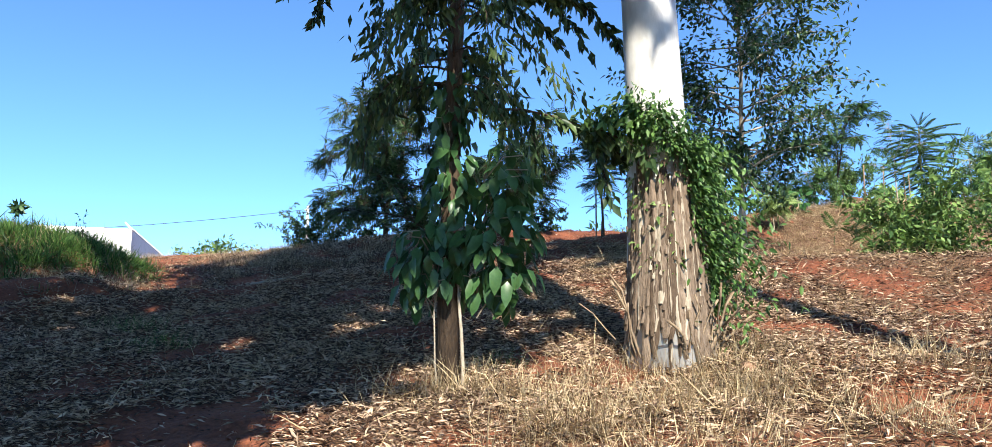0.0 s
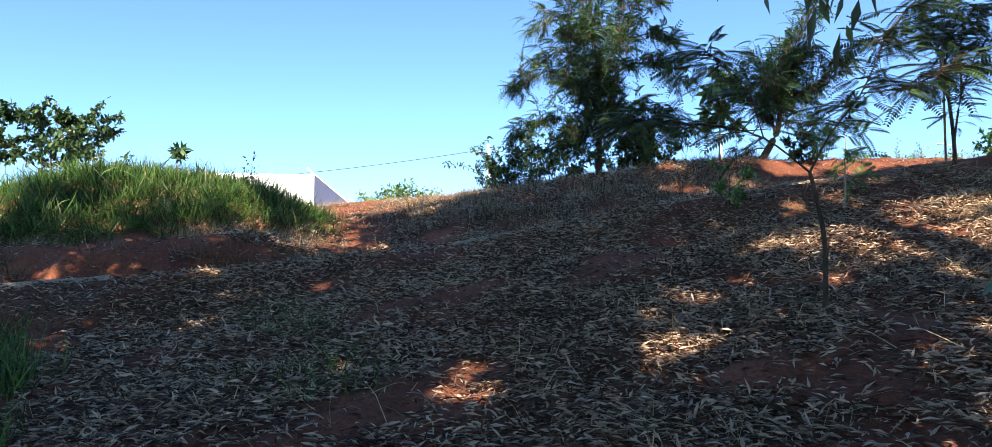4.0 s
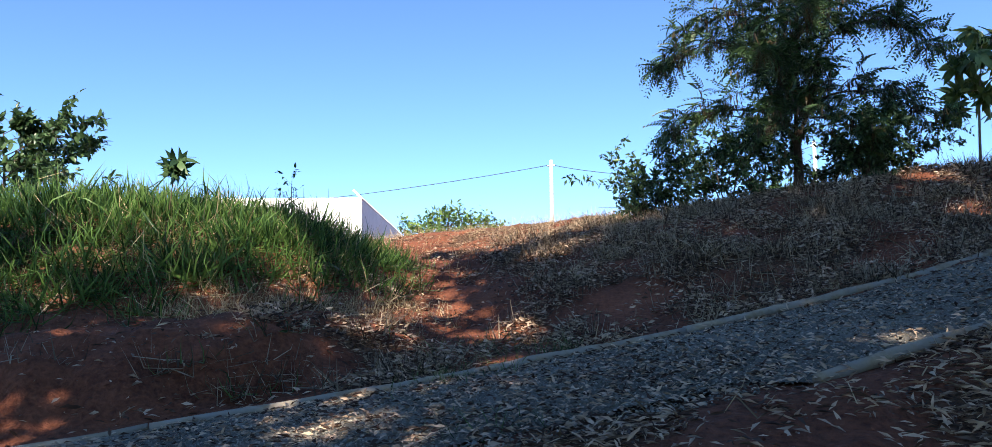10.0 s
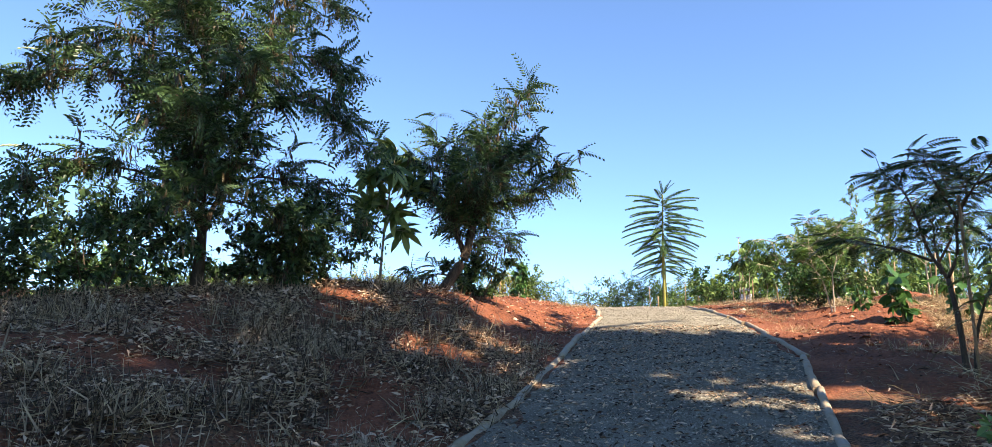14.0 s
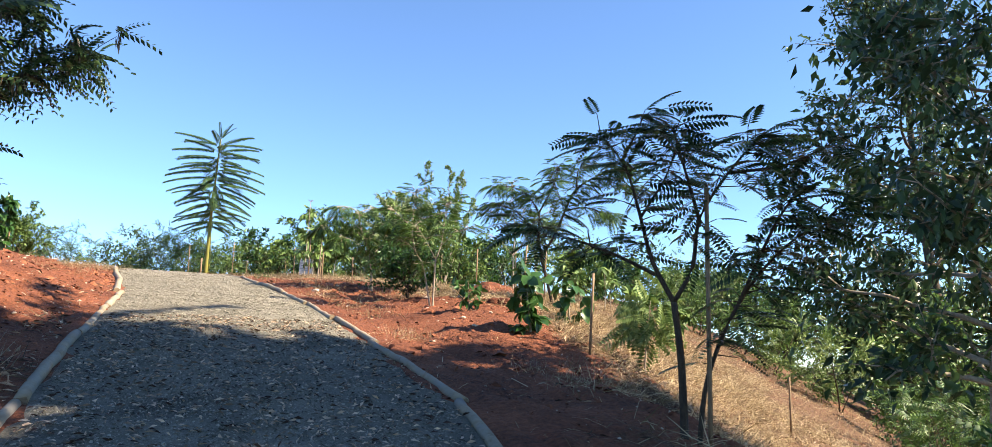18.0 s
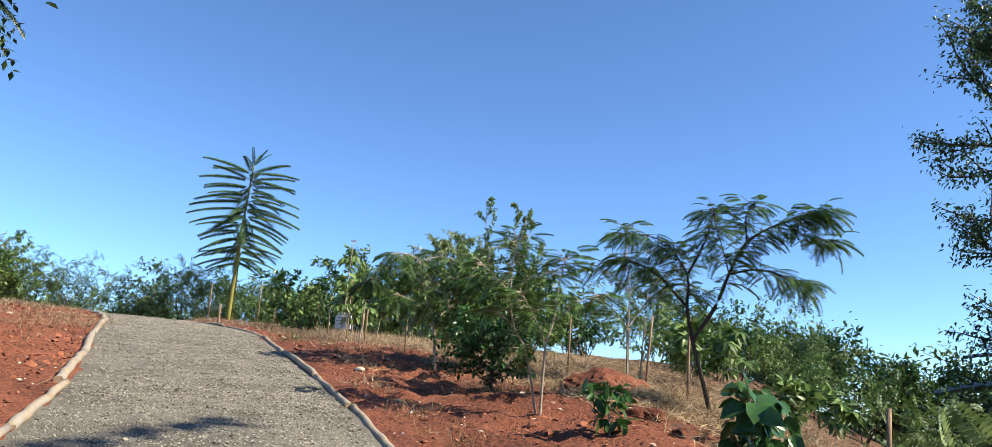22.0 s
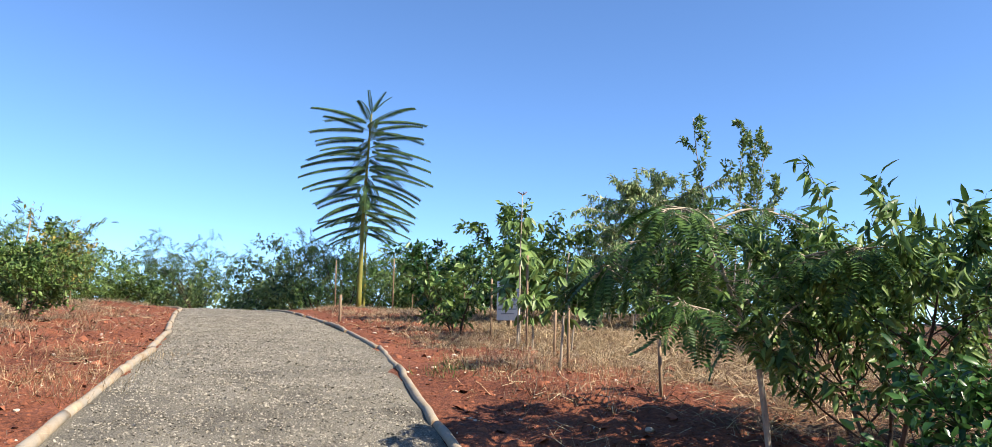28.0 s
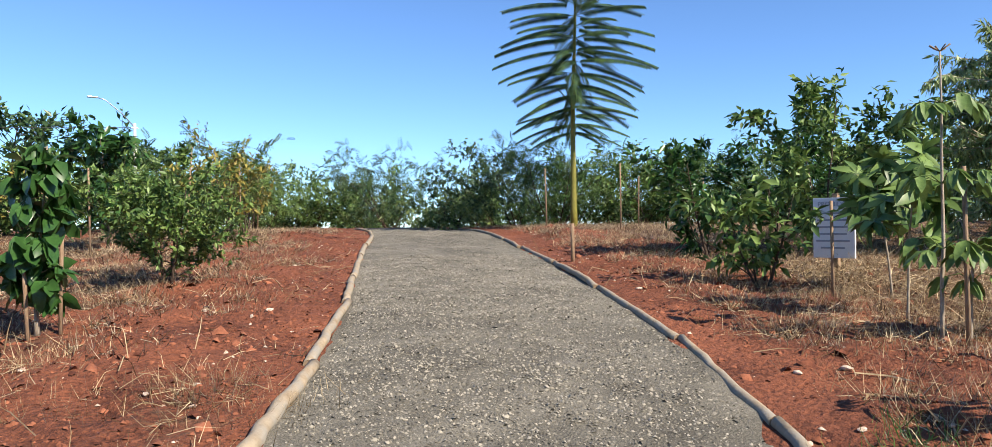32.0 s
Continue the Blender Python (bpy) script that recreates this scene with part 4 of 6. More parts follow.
leucaena(0.45, 24.75, -31, [(0, -0.1, 0), (0.27, 0.27, 0), (0.5, 0.69, 0), (0.59, 1.14, 0)], [
    [(0.5, 0.69, 0), (0.27, 1.37, 0.1), (0.14, 2.2, 0.2), (-0.09, 2.65, 0.2)], [(0.59, 1.1, 0), (0.64, 1.83, 0.2), (0.78, 2.56, 0.3), (0.85, 3.0, 0.3)], [(0.59, 1.1, 0), (0.91, 1.97, -0.1), (1.19, 2.74, -0.2), (1.46, 3.25, -0.2), (1.6, 3.5, -0.2)], [(0.59, 1.1, 0), (1.05, 1.51, 0), (1.69, 1.74, 0.1), (2.15, 2.1, 0.2), (2.4, 2.2, 0.2)],
    [(0.59, 1.1, 0), (1.1, 1.83, -0.3), (1.5, 2.2, -0.5), (1.75, 2.35, -0.5)], [(0.5, 0.69, 0), (0.23, 1.14, -0.3), (-0.05, 1.5, -0.5), (-0.2, 1.95, -0.6)], [(0.5, 0.69, 0), (0.91, 0.91, 0.2), (1.3, 0.8, 0.3)], [(0.27, 0.27, 0), (0, 0.32, -0.1), (-0.2, 0.22, -0.2)], [(0.6, 1.14, 0), (0.7, 1.6, 0.7), (0.8, 1.7, 1.2)], [(0.6, 1.14, 0), (0.7, 1.6, -0.7), (0.9, 1.7, -1.2)]],
    30, 22, "leaning dark feathery tree with hanging pods on the bank", 0.93)
plant("umbrella_sapling", -0.5, 25.0, 2.7, "slim sapling with drooping hand-shaped leaves on the bank", "tree", HAND, LEAF_LIGHT, 46, 0.3, 23, BARK_PALE, 0.028, 13, 0.6, 0.35, -0.2, 0.3, 0, droop=0.6, along=0.6)
for k, (x, y, h, rc) in enumerate(((-5.7, 24.3, 1.15, 1.2), (-6.3, 24.5, 0.9, 1.0), (-4.8, 24.1, 1.2, 1.1), (-2.1, 24.2, 1.35, 0.8), (1.7, 25.4, 0.9, 0.5), (-4.2, 24.7, 1.6, 1.0), (-3.0, 24.8, 1.4, 1.0), (-2.6, 24.0, 1.0, 0.7))):
    plant("shrub", x, y, h, "dark small-leaved shrub on the crest of the bank", "shrub", LEAFLET, LEAF_DARK, 1900, 0.115, 70 + k, BARK_DARK, 0.02, 18, rc, 0.06, 0.1, 0.35, 3, stems=3, stem_spread=0.5, along=0.15, group="shrubs on the bank")
plant("small_tree", -17.0, 20.5, 3.1, "dark rounded small tree behind the grass mound", "tree", BROAD, LEAF_DARK, 5200, 0.15, 80, BARK_DARK, 0.05, 22, 1.7, 0.4, 0.1, 0.45, 4)
plant("weed", -11.9, 18.4, 0.9, "tall weed with a rosette of leaves on the grass mound", "plant", HAND, LEAF_DARK, 9, 0.22, 81, BARK_DARK, 0.012, 4, 0.1, 0.85, 0.1, 0.5, 0)
plant("weed", -14.5, 19.2, 0.9, "thin weed on the grass mound", "plant", OVAL, LEAF_DARK, 60, 0.1, 82, BARK_DARK, 0.01, 6, 0.25, 0.3, 0.2, 0.8, 1)
plant("weed", -10.7, 19.4, 0.95, "thin weed on the grass mound", "plant", OVAL, LEAF_DARK, 50, 0.08, 83, BARK_DARK, 0.01, 6, 0.25, 0.3, 0.2, 0.8, 1)

# ---- right of the path, lower stretch ----
shaped_tree("acacia_tree", 2.5, 17.4, -70, [
    ([(0, -0.1, 0), (-0.02, 0.5, 0), (-0.07, 0.94, 0)], 0.032, 0.025), ([(-0.07, 0.94, 0), (-0.22, 1.25, 0.05), (-0.30, 1.6, 0.1), (-0.42, 2.0, 0.1), (-0.62, 2.25, 0.1)], 0.021, 0.006),
    ([(-0.2, 1.15, 0.05), (-0.6, 1.36, 0.2), (-1.15, 1.53, 0.3)], 0.016, 0.006), ([(-0.30, 1.6, 0.1), (-0.08, 1.95, 0.2), (0.02, 2.22, 0.25)], 0.013, 0.006), ([(-0.45, 2.05, 0.1), (-0.35, 2.25, 0), (-0.3, 2.38, 0)], 0.011, 0.005),
    ([(-0.07, 0.94, 0), (0.05, 1.2, -0.1), (0.09, 1.55, -0.15), (0.3, 1.9, -0.2), (0.55, 2.2, -0.25)], 0.02, 0.006), ([(0.09, 1.55, -0.15), (-0.05, 1.9, -0.3), (-0.15, 2.2, -0.35)], 0.016, 0.005),
    ([(0.3, 1.9, -0.2), (0.7, 1.95, -0.3), (1.0, 2.1, -0.35)], 0.015, 0.005), ([(0.08, -0.1, -0.1), (0.15, 0.4, -0.1), (0.38, 0.95, -0.15), (0.7, 1.35, -0.2), (1.05, 1.6, -0.25)], 0.021, 0.006), ([(0.38, 0.95, -0.15), (0.6, 1.5, -0.3), (0.75, 1.75, -0.4)], 0.018, 0.006)],
    FEATHER_MID, LEAF_DARK, 430, 0.27, 31, BARK_DARK, "young thorny acacia with wide flat feathery fronds", "tree", 0.05)
plant("broadleaf_tree", 4.9, 14.9, 6.4, "dark broad-leaved tree with drooping twigs beside the slope", "tree", LEAFLET, LEAF_DARK, 12500, 0.135, 32, BARK_PALE, 0.075, 44, 2.05, 0.2, -0.1, 0.4, 5, droop=0.7, scatter=0.12)
plant("acacia_sapling", 0.5, 15.5, 1.5, "feathery acacia sapling beside the path", "tree", FEATHER_FINE, LEAF_FERN, 50, 0.36, 38, BARK_PALE, 0.018, 10, 0.4, 0.3, 0.1, 0.7, 0)
plant("small_bush", -1.0, 15.5, 0.7, "small leafy bush beside the path", "bush", BROAD, LEAF_MID, 200, 0.1, 39, BARK_DARK, 0.012, 10, 0.4, 0.1, 0.2, 0.6, 2)
plant("acacia_sapling", 6.85, 18.4, 1.1, "young feathery sapling with arching fronds", "tree", FEATHER_MID, LEAF_LIGHT, 60, 0.42, 40, BARK_PALE, 0.016, 9, 0.35, 0.4, -0.3, 0.5, 0, droop=0.6)
for k, (x, y, h, rc, g) in enumerate(((7.6, 13.4, 3.0, 1.4, LEAF_FERN), (6.7, 12.1, 1.6, 1.0, LEAF_MID), (8.6, 12.4, 2.2, 1.3, LEAF_MID), (13.5, 13.6, 2.6, 1.4, LEAF_FERN), (18, 13.2, 3.0, 1.7, LEAF_FERN), 
                                     (21, 15.2, 2.8, 1.6, LEAF_LIGHT), (23, 17.0, 2.6, 1.6, LEAF_MID), (26, 18.0, 2.8, 1.8, LEAF_FERN), (29, 19.5, 3.0, 2.0, LEAF_LIGHT), (22, 12.5, 3.4, 1.8, LEAF_MID), (32, 21, 3, 2, LEAF_MID), (24.5, 19.4, 2.2, 1.6, LEAF_FERN), (28, 21.5, 2.4, 1.8, LEAF_MID), (25, 15, 3.0, 1.8, LEAF_MID))):
    plant("shrub", x, y, h * 0.78, "leafy green shrub on the lower slope", "shrub", FEATHER if k % 3 == 0 else LEAFLET, g, 340 if k % 3 == 0 else 2300, 0.3 if k % 3 == 0 else 0.13, 90 + k, BARK_DARK, 0.025, 18, rc, 0.05, 0.2, 0.5, 2, along=0.15, scatter=0.08, stems=3, stem_spread=0.5, group="shrubs on the lower slope")
plant("eucalyptus_tree", 36, 9.6, 23, "tall dark eucalyptus in the valley", "tree", LEAFLET, LEAF_DARK, 26000, 0.24, 110, BARK_DARK, 0.3, 46, 4.3, 0.1, 0.1, 0.5, 7, droop=0.8, along=0.2, low_short=0.2, scatter=0.22)
plant("valley_tree", 41, 11.0, 5.5, "broad green tree in the valley", "tree", LEAFLET, LEAF_MID, 6000, 0.3, 111, BARK_DARK, 0.2, 24, 4, 0.15, 0.3, 0.6, 4, scatter=0.3)
plant("valley_tree", 34, 12.5, 4.5, "broad green tree in the valley", "tree", LEAFLET, LEAF_DARK, 5000, 0.26, 112, BARK_DARK, 0.2, 22, 3, 0.15, 0.3, 0.6, 4, scatter=0.3)

for k, (x, y, h, rc) in enumerate(((24, 9.5, 4.0, 2.8), (27, 12.0, 3.6, 2.6), (33, 16.5, 2.6, 2.2), (38, 19.5, 2.8, 2.4), (44, 22, 3.0, 2.6), (30, 7.5, 6.5, 3.4))):
    plant("valley_tree", x, y, h, "leafy green tree in the valley below the brow", "tree", LEAFLET, LEAF_MID if k % 2 else LEAF_FERN, 3800, 0.3, 115 + k, BARK_DARK, 0.15, 22, rc, 0.15, 0.2, 0.6, 3, scatter=0.25, along=0.2, group="valley trees")

# ---- planted strip right of the path ----
plant("broadleaf_plant", 5.95, 19.7, 0.88, "young plant with big drooping glossy leaves", "plant", BROAD_WIDE, LEAF_GLOSS, 90, 0.2, 33, BARK_PALE, 0.018, 12, 0.17, 0.08, -0.2, 0.4, 1, droop=0.9, single=True)
plant("coffee_plant", 7.3, 21.1, 0.55, "small glossy coffee plant", "plant", BROAD, LEAF_GLOSS, 90, 0.15, 34, BARK_PALE, 0.012, 9, 0.2, 0.15, 0, 0.4, 1, droop=0.6, single=True)
plant("broadleaf_plant", 8.05, 19.75, 0.75, "low plant with big drooping glossy leaves", "plant", BROAD_WIDE, LEAF_GLOSS, 70, 0.2, 42, BARK_PALE, 0.016, 9, 0.3, 0.08, -0.2, 0.4, 1, droop=0.9, single=True)
plant("coffee_bush", 9.35, 23.2, 0.95, "dense dark glossy coffee bush", "bush", BROAD, LEAF_GLOSS, 3200, 0.075, 35, BARK_DARK, 0.026, 34, 0.76, 0.14, 0.25, 0.45, 3, droop=0.5, along=0.2)
plant("broadleaf_bush", 11.2, 24.1, 1.55, "tall bush with drooping lance-shaped leaves", "bush", broad(0.3, 0.25), LEAF_MID, 4200, 0.12, 43, BARK_DARK, 0.024, 34, 1.35, 0.15, 0.4, 0.8, 3, stems=3, stem_spread=0.35, droop=0.8)
shaped_tree("acacia_sapling", 10.75, 24.75, -54, [
    ([(0, -0.1, 0), (-0.04, 0.4, 0), (-0.08, 0.75, 0)], 0.026, 0.021), ([(-0.08, 0.75, 0), (-0.2, 1.05, 0), (-0.3, 1.3, 0), (-0.38, 1.68, 0)], 0.019, 0.009), ([(-0.3, 1.3, 0), (-0.65, 1.55, 0.1), (-0.95, 1.52, 0.15), (-1.15, 1.25, 0.2)], 0.011, 0.004),
    ([(-0.38, 1.68, 0), (-0.6, 1.74, -0.2), (-0.85, 1.68, -0.4)], 0.009, 0.003), ([(-0.38, 1.68, 0), (0, 1.82, 0.2), (0.5, 1.74, 0.4), (0.85, 1.5, 0.5)], 0.01, 0.004), ([(-0.08, 0.75, 0), (0.3, 1.1, 0.2), (0.7, 1.2, 0.35)], 0.01, 0.004),
    ([(-0.08, 0.75, 0), (-0.4, 1.0, -0.25), (-0.75, 1.08, -0.4)], 0.01, 0.004), ([(-0.2, 1.05, 0), (0.1, 1.4, -0.3), (0.45, 1.45, -0.6)], 0.01, 0.004), ([(-0.2, 1.05, 0), (-0.4, 1.4, 0.4), (-0.5, 1.45, 0.8)], 0.01, 0.004)],
    DROOP_FINE, LEAF_FERN, 480, 0.26, 36, BARK_PALE, "arching feathery acacia sapling with reddish stem", "tree", 0.25)
shaped_tree("acacia_sapling", 8.0, 22.05, -68, [
    ([(0, -0.1, 0), (0.01, 0.4, 0), (0.02, 0.75, 0)], 0.016, 0.013), ([(0.02, 0.75, 0), (0.1, 1.0, 0.05), (0.14, 1.4, 0.08), (0.2, 1.75, 0.1)], 0.012, 0.004), ([(-0.03, -0.1, 0.03), (-0.18, 0.62, 0.05), (-0.33, 0.9, 0.1), (-0.4, 1.3, 0.1), (-0.36, 1.95, 0.1)], 0.016, 0.004),
    ([(-0.33, 0.9, 0.1), (-0.5, 1.05, 0.15), (-0.66, 1.12, 0.2)], 0.008, 0.003), ([(-0.4, 1.3, 0.1), (-0.15, 1.5, 0.2), (0.1, 1.6, 0.3)], 0.008, 0.003), ([(0.1, 1.0, 0.05), (0.35, 1.2, -0.1), (0.6, 1.3, -0.15)], 0.008, 0.003),
    ([(0.02, 0.75, 0), (-0.15, 1.05, -0.2), (-0.3, 1.25, -0.35)], 0.008, 0.003), ([(-0.4, 1.3, 0.1), (-0.6, 1.45, 0), (-0.75, 1.6, -0.05)], 0.008, 0.003)],
    FEATHER_MID, LEAF_FERN, 240, 0.22, 44, BARK_PALE, "two-stemmed acacia sapling with layered feathery fronds", "tree", 0.08)
shaped_tree("acacia_sapling", 11.9, 22.0, -68, [
    ([(0, -0.1, 0), (-0.01, 0.5, 0), (-0.02, 0.9, 0)], 0.02, 0.016), ([(-0.02, 0.9, 0), (0.0, 1.4, 0), (-0.05, 2.0, 0), (-0.08, 2.5, 0)], 0.014, 0.004), ([(-0.02, 0.9, 0), (0.25, 1.3, 0.1), (0.5, 1.75, 0.15), (0.9, 2.0, 0.2)], 0.014, 0.004),
    ([(0.25, 1.3, 0.1), (0.6, 1.5, 0), (1.05, 1.6, -0.1)], 0.01, 0.003), ([(0, 1.4, 0), (-0.3, 1.75, 0.1), (-0.55, 1.9, 0.2)], 0.01, 0.003), ([(-0.02, 0.9, 0), (-0.3, 1.2, -0.15), (-0.5, 1.3, -0.2)], 0.01, 0.003), ([(0, 1.4, 0), (0.2, 1.9, 0.1), (0.3, 2.2, 0.1)], 0.008, 0.003)],
    FEATHER_MID, LEAF_FERN, 190, 0.26, 45, BARK_PALE, "thin acacia sapling with open feathery fronds", "tree", 0.05)
shaped_tree("acacia_tree", 9.65, 20.45, -70, [
    ([(0, -0.1, 0), (-0.12, 0.4, 0), (-0.25, 0.88, 0)], 0.03, 0.024), ([(-0.25, 0.88, 0), (-0.3, 1.3, 0.1), (-0.3, 1.7, 0.1), (-0.55, 2.1, 0.15)], 0.026, 0.007), ([(-0.3, 1.7, 0.1), (-0.05, 2.2, 0.2), (0.05, 2.6, 0.2)], 0.018, 0.006),
    ([(-0.3, 1.3, 0.1), (-0.7, 1.75, 0.3), (-1.1, 1.9, 0.35)], 0.018, 0.006), ([(-0.55, 2.1, 0.15), (-0.8, 2.2, 0.2), (-1.1, 2.2, 0.2)], 0.01, 0.004), ([(0.75, 2.35, -0.3), (1.1, 2.2, -0.2), (1.4, 2.2, -0.1)], 0.01, 0.004), ([(0.15, 1.7, -0.15), (0.0, 2.0, -0.4), (-0.1, 2.2, -0.5)], 0.01, 0.004), ([(-0.25, 0.88, 0), (0, 1.3, -0.1), (0.15, 1.7, -0.15), (0.35, 2.1, -0.2), (0.75, 2.35, -0.3), (1.2, 2.5, -0.4)], 0.028, 0.006),
    ([(0.15, 1.7, -0.15), (0.5, 1.75, -0.3), (0.95, 1.6, -0.4)], 0.016, 0.005), ([(0.35, 2.1, -0.2), (0.4, 2.5, 0), (0.5, 2.65, 0)], 0.015, 0.005)],
    DROOP_FINE, LEAF_FERN, 760, 0.21, 37, BARK_DARK, "slender acacia with a flat spreading feathery crown", "tree", 0.15)
plant("acacia_sapling", 14.3, 22.3, 1.9, "thin feathery acacia sapling", "tree", FEATHER_FINE, LEAF_FERN, 110, 0.32, 46, BARK_PALE, 0.02, 12, 0.8, 0.4, 0.4, 0.8, 2)
plant("fine_leaved_tree", 21.0, 29.6, 3.3, "rounded pale green tree with fine hanging leaves", "tree", narrow(0.25, 0.15), LEAF_PALE, 17000, 0.14, 47, BARK_PALE, 0.07, 40, 1.75, 0.2, -0.5, 0.7, 6, droop=0.9, along=0.15)
plant("upright_tree", 20.6, 27.7, 5.0, "thin tree with upright leafy shoots", "tree", OVAL, LEAF_LIGHT, 3400, 0.1, 48, BARK_PALE, 0.026, 45, 0.62, 0.35, 0.9, 2.6, 1, spiky=0.2, stems=5, stem_spread=0.3, along=0.15)
def whorled_sapling(x, y, h, whorls, seed, dead_top, label):
    """A bare slim stem with tiers of large leaves that hang from spreading stalks, and if given a dry flower head on top."""
    rng = np.random.default_rng(seed)
    ob = thing("umbrella_sapling", x, y, float(lie(x, y)), label, "tree")
    stem = bent((0, 0, -0.05), (rng.normal(0, 0.04), rng.normal(0, 0.04), 1), h + 0.05, rng, 0.05, 0.025, 10)
    piece("trunk", *tube(stem, 0.017 * np.linspace(1, 0.35, 10), 7), BARK_PALE, ob, smooth=True)
    pos, way, stalks = [], [], []
    for z, reach, n in whorls:
        p, _ = on_line(stem, np.array([z / h]))
        for i in range(n):
            a = i * 6.283 / n + rng.normal(0, 0.2)
            out = np.array((math.cos(a), math.sin(a), 0))
            tip = p[0] + out * reach * rng.uniform(0.55, 1.0) + np.array((0, 0, rng.uniform(-0.02, 0.1)))
            stalks.append(tube([p[0], (p[0] + tip) / 2 + np.array((0, 0, 0.04)), tip], [0.005, 0.004, 0.003], 4))
            for j in range(5):
                side = np.array((-out[1], out[0], 0)) * (j - 2) * 0.45
                pos.append(tip)
                way.append(out * rng.uniform(0.5, 0.9) + side + np.array((0, 0, -rng.uniform(0.4, 1.0))))
    piece("stalk_bundle", *merge(stalks), LEAF_MID, ob)["kind"] = "stuff"
    single_leaves(broad(0.36, 0.22, 0.05), pos, way, 0.2 * rng.uniform(0.7, 1.2, len(pos)), rng, LEAF_MID, ob, 0.25)
    if dead_top:
        bits = [tube([stem[-1], stem[-1] + np.array((math.cos(k) * 0.07, math.sin(k) * 0.07, 0.03 + 0.01 * (k % 3)))], [0.004, 0.007], 4) for k in range(9)]
        piece("flower_head", *merge(bits), TWIG, ob, "dry brown flower head on a bare stem")
    return ob


for k, (x, y, h) in enumerate(((13.4, 19.6, 1.1), (15.5, 20.8, 1.5), (17.2, 21.0, 1.3), (15.0, 19.0, 1.2), (14.4, 21.4, 1.4), (15.3, 29.5, 1.7), (14.9, 28.4, 1.3), (16.4, 30.0, 1.6))):
    plant("umbrella_sapling", x, y, h, "slim staked sapling with drooping hand-shaped leaves", "tree", HAND, LEAF_MID, 26, 0.22, 310 + k, BARK_PALE, 0.014, 9, 0.32, 0.5, -0.2, 0.3, 0, droop=0.6, along=0.7, group="umbrella saplings")
for k, (x, y, h, rc, n) in enumerate(((18.3, 33.2, 1.7, 0.9, 1100), (16.2, 31.3, 1.2, 0.6, 420), (19.0, 31.7, 2.7, 1.2, 1700), (21.0, 33.5, 2.2, 1.1, 1300), (22.2, 31.8, 2.4, 1.2, 1300), (24.5, 30.5, 2.4, 1.3, 1100), (23.0, 27.5, 1.9, 1.3, 1000), (26.5, 27.5, 2.6, 1.6, 1100), (17.2, 25.6, 1.5, 1.0, 800), (21.5, 25.4, 1.7, 1.1, 800), (25, 24.0, 2.0, 1.3, 900), (17.5, 22, 0.9, 0.9, 600), (19.5, 21.5, 1.2, 1.1, 700), (21.5, 22.6, 1.3, 1.2, 700), (24, 21.4, 1.5, 1.4, 800), (27, 22.5, 2.1, 1.6, 900), (29.5, 25.5, 2.4, 1.8, 900), (24.2, 28.6, 1.3, 1.5, 1100), (26.2, 29.8, 1.4, 1.6, 1100), (28.2, 30.4, 1.5, 1.7, 1100), (28.0, 27.2, 1.4, 1.6, 1000), (30.6, 28.6, 1.5, 1.7, 1000))):
    plant("shrub", x, y, h, "leafy green shrub among straw", "shrub", LEAFLET, LEAF_MID if k % 3 else LEAF_GLOSS, int(n * 1.3), 0.16, 130 + k, BARK_DARK, 0.022, 16, rc, 0.06, 0.3, 0.7, 2, stems=3, stem_spread=0.4, droop=0.6, scatter=0.06, group="shrubs in the planted strip")
# saplings in a far row
rng = np.random.default_rng(17)
for k in range(16):
    x, y = 15.5 + k * 0.85 + rng.normal(0, 0.4), 29.5 + (k % 2) * 1.6 + rng.normal(0, 0.5) - 0.1 * k
    if x < 18.7:
        continue
    plant("sapling", x, y, rng.uniform(0.9, 1.6), "thin staked sapling with drooping leaves", "tree", BROAD, LEAF_LIGHT if k % 2 else LEAF_MID, 60, 0.24, 150 + k, BARK_PALE, 0.014, 7, 0.35, 0.4, 0.1, 0.6, 1, droop=0.8, group="planted saplings")

whorled_sapling(14.32, 28.94, 2.2, ((0.72, 0.3, 6), (1.2, 0.34, 7), (1.8, 0.26, 6)), 49, True, "slim sapling with tiered drooping leaves and a dry flower head")
whorled_sapling(12.66, 27.4, 1.3, ((0.62, 0.2, 3), (1.05, 0.32, 6), (1.22, 0.24, 5)), 50, False, "slim sapling with drooping leaves on spreading stalks")
whorled_sapling(14.5, 28.8, 0.8, ((0.5, 0.16, 4), (0.72, 0.2, 5)), 51, False, "small thin sapling with a few drooping leaves")

# ---- the far row ----
HEDGE = [(-2, 41), (2, 44.5), (6, 47), (9.5, 48.5), (12.3, 47), (14.8, 48.6), (17, 50.2), (19.2, 49.6), (21.3, 50.5), (23.4, 48.6), (24.8, 46.8), (25.6, 44.6), (26.9, 43.2), (27.3, 41.0), (28.3, 39.4), (27.3, 37.4), (28.8, 35.6), (30.2, 37.2), (30.8, 34.0), (31.5, 31.5), (26, 39.5), (24.6, 42.0), (11, 51.5), (14, 52), (17, 53.5), (20, 53), (22.5, 53.5), (25.5, 51), (27.5, 48.5), (29, 46), (30, 43.5), (31, 41), (32.5, 38.5), (33.5, 35.5), (8, 51), (4.5, 49.5)]
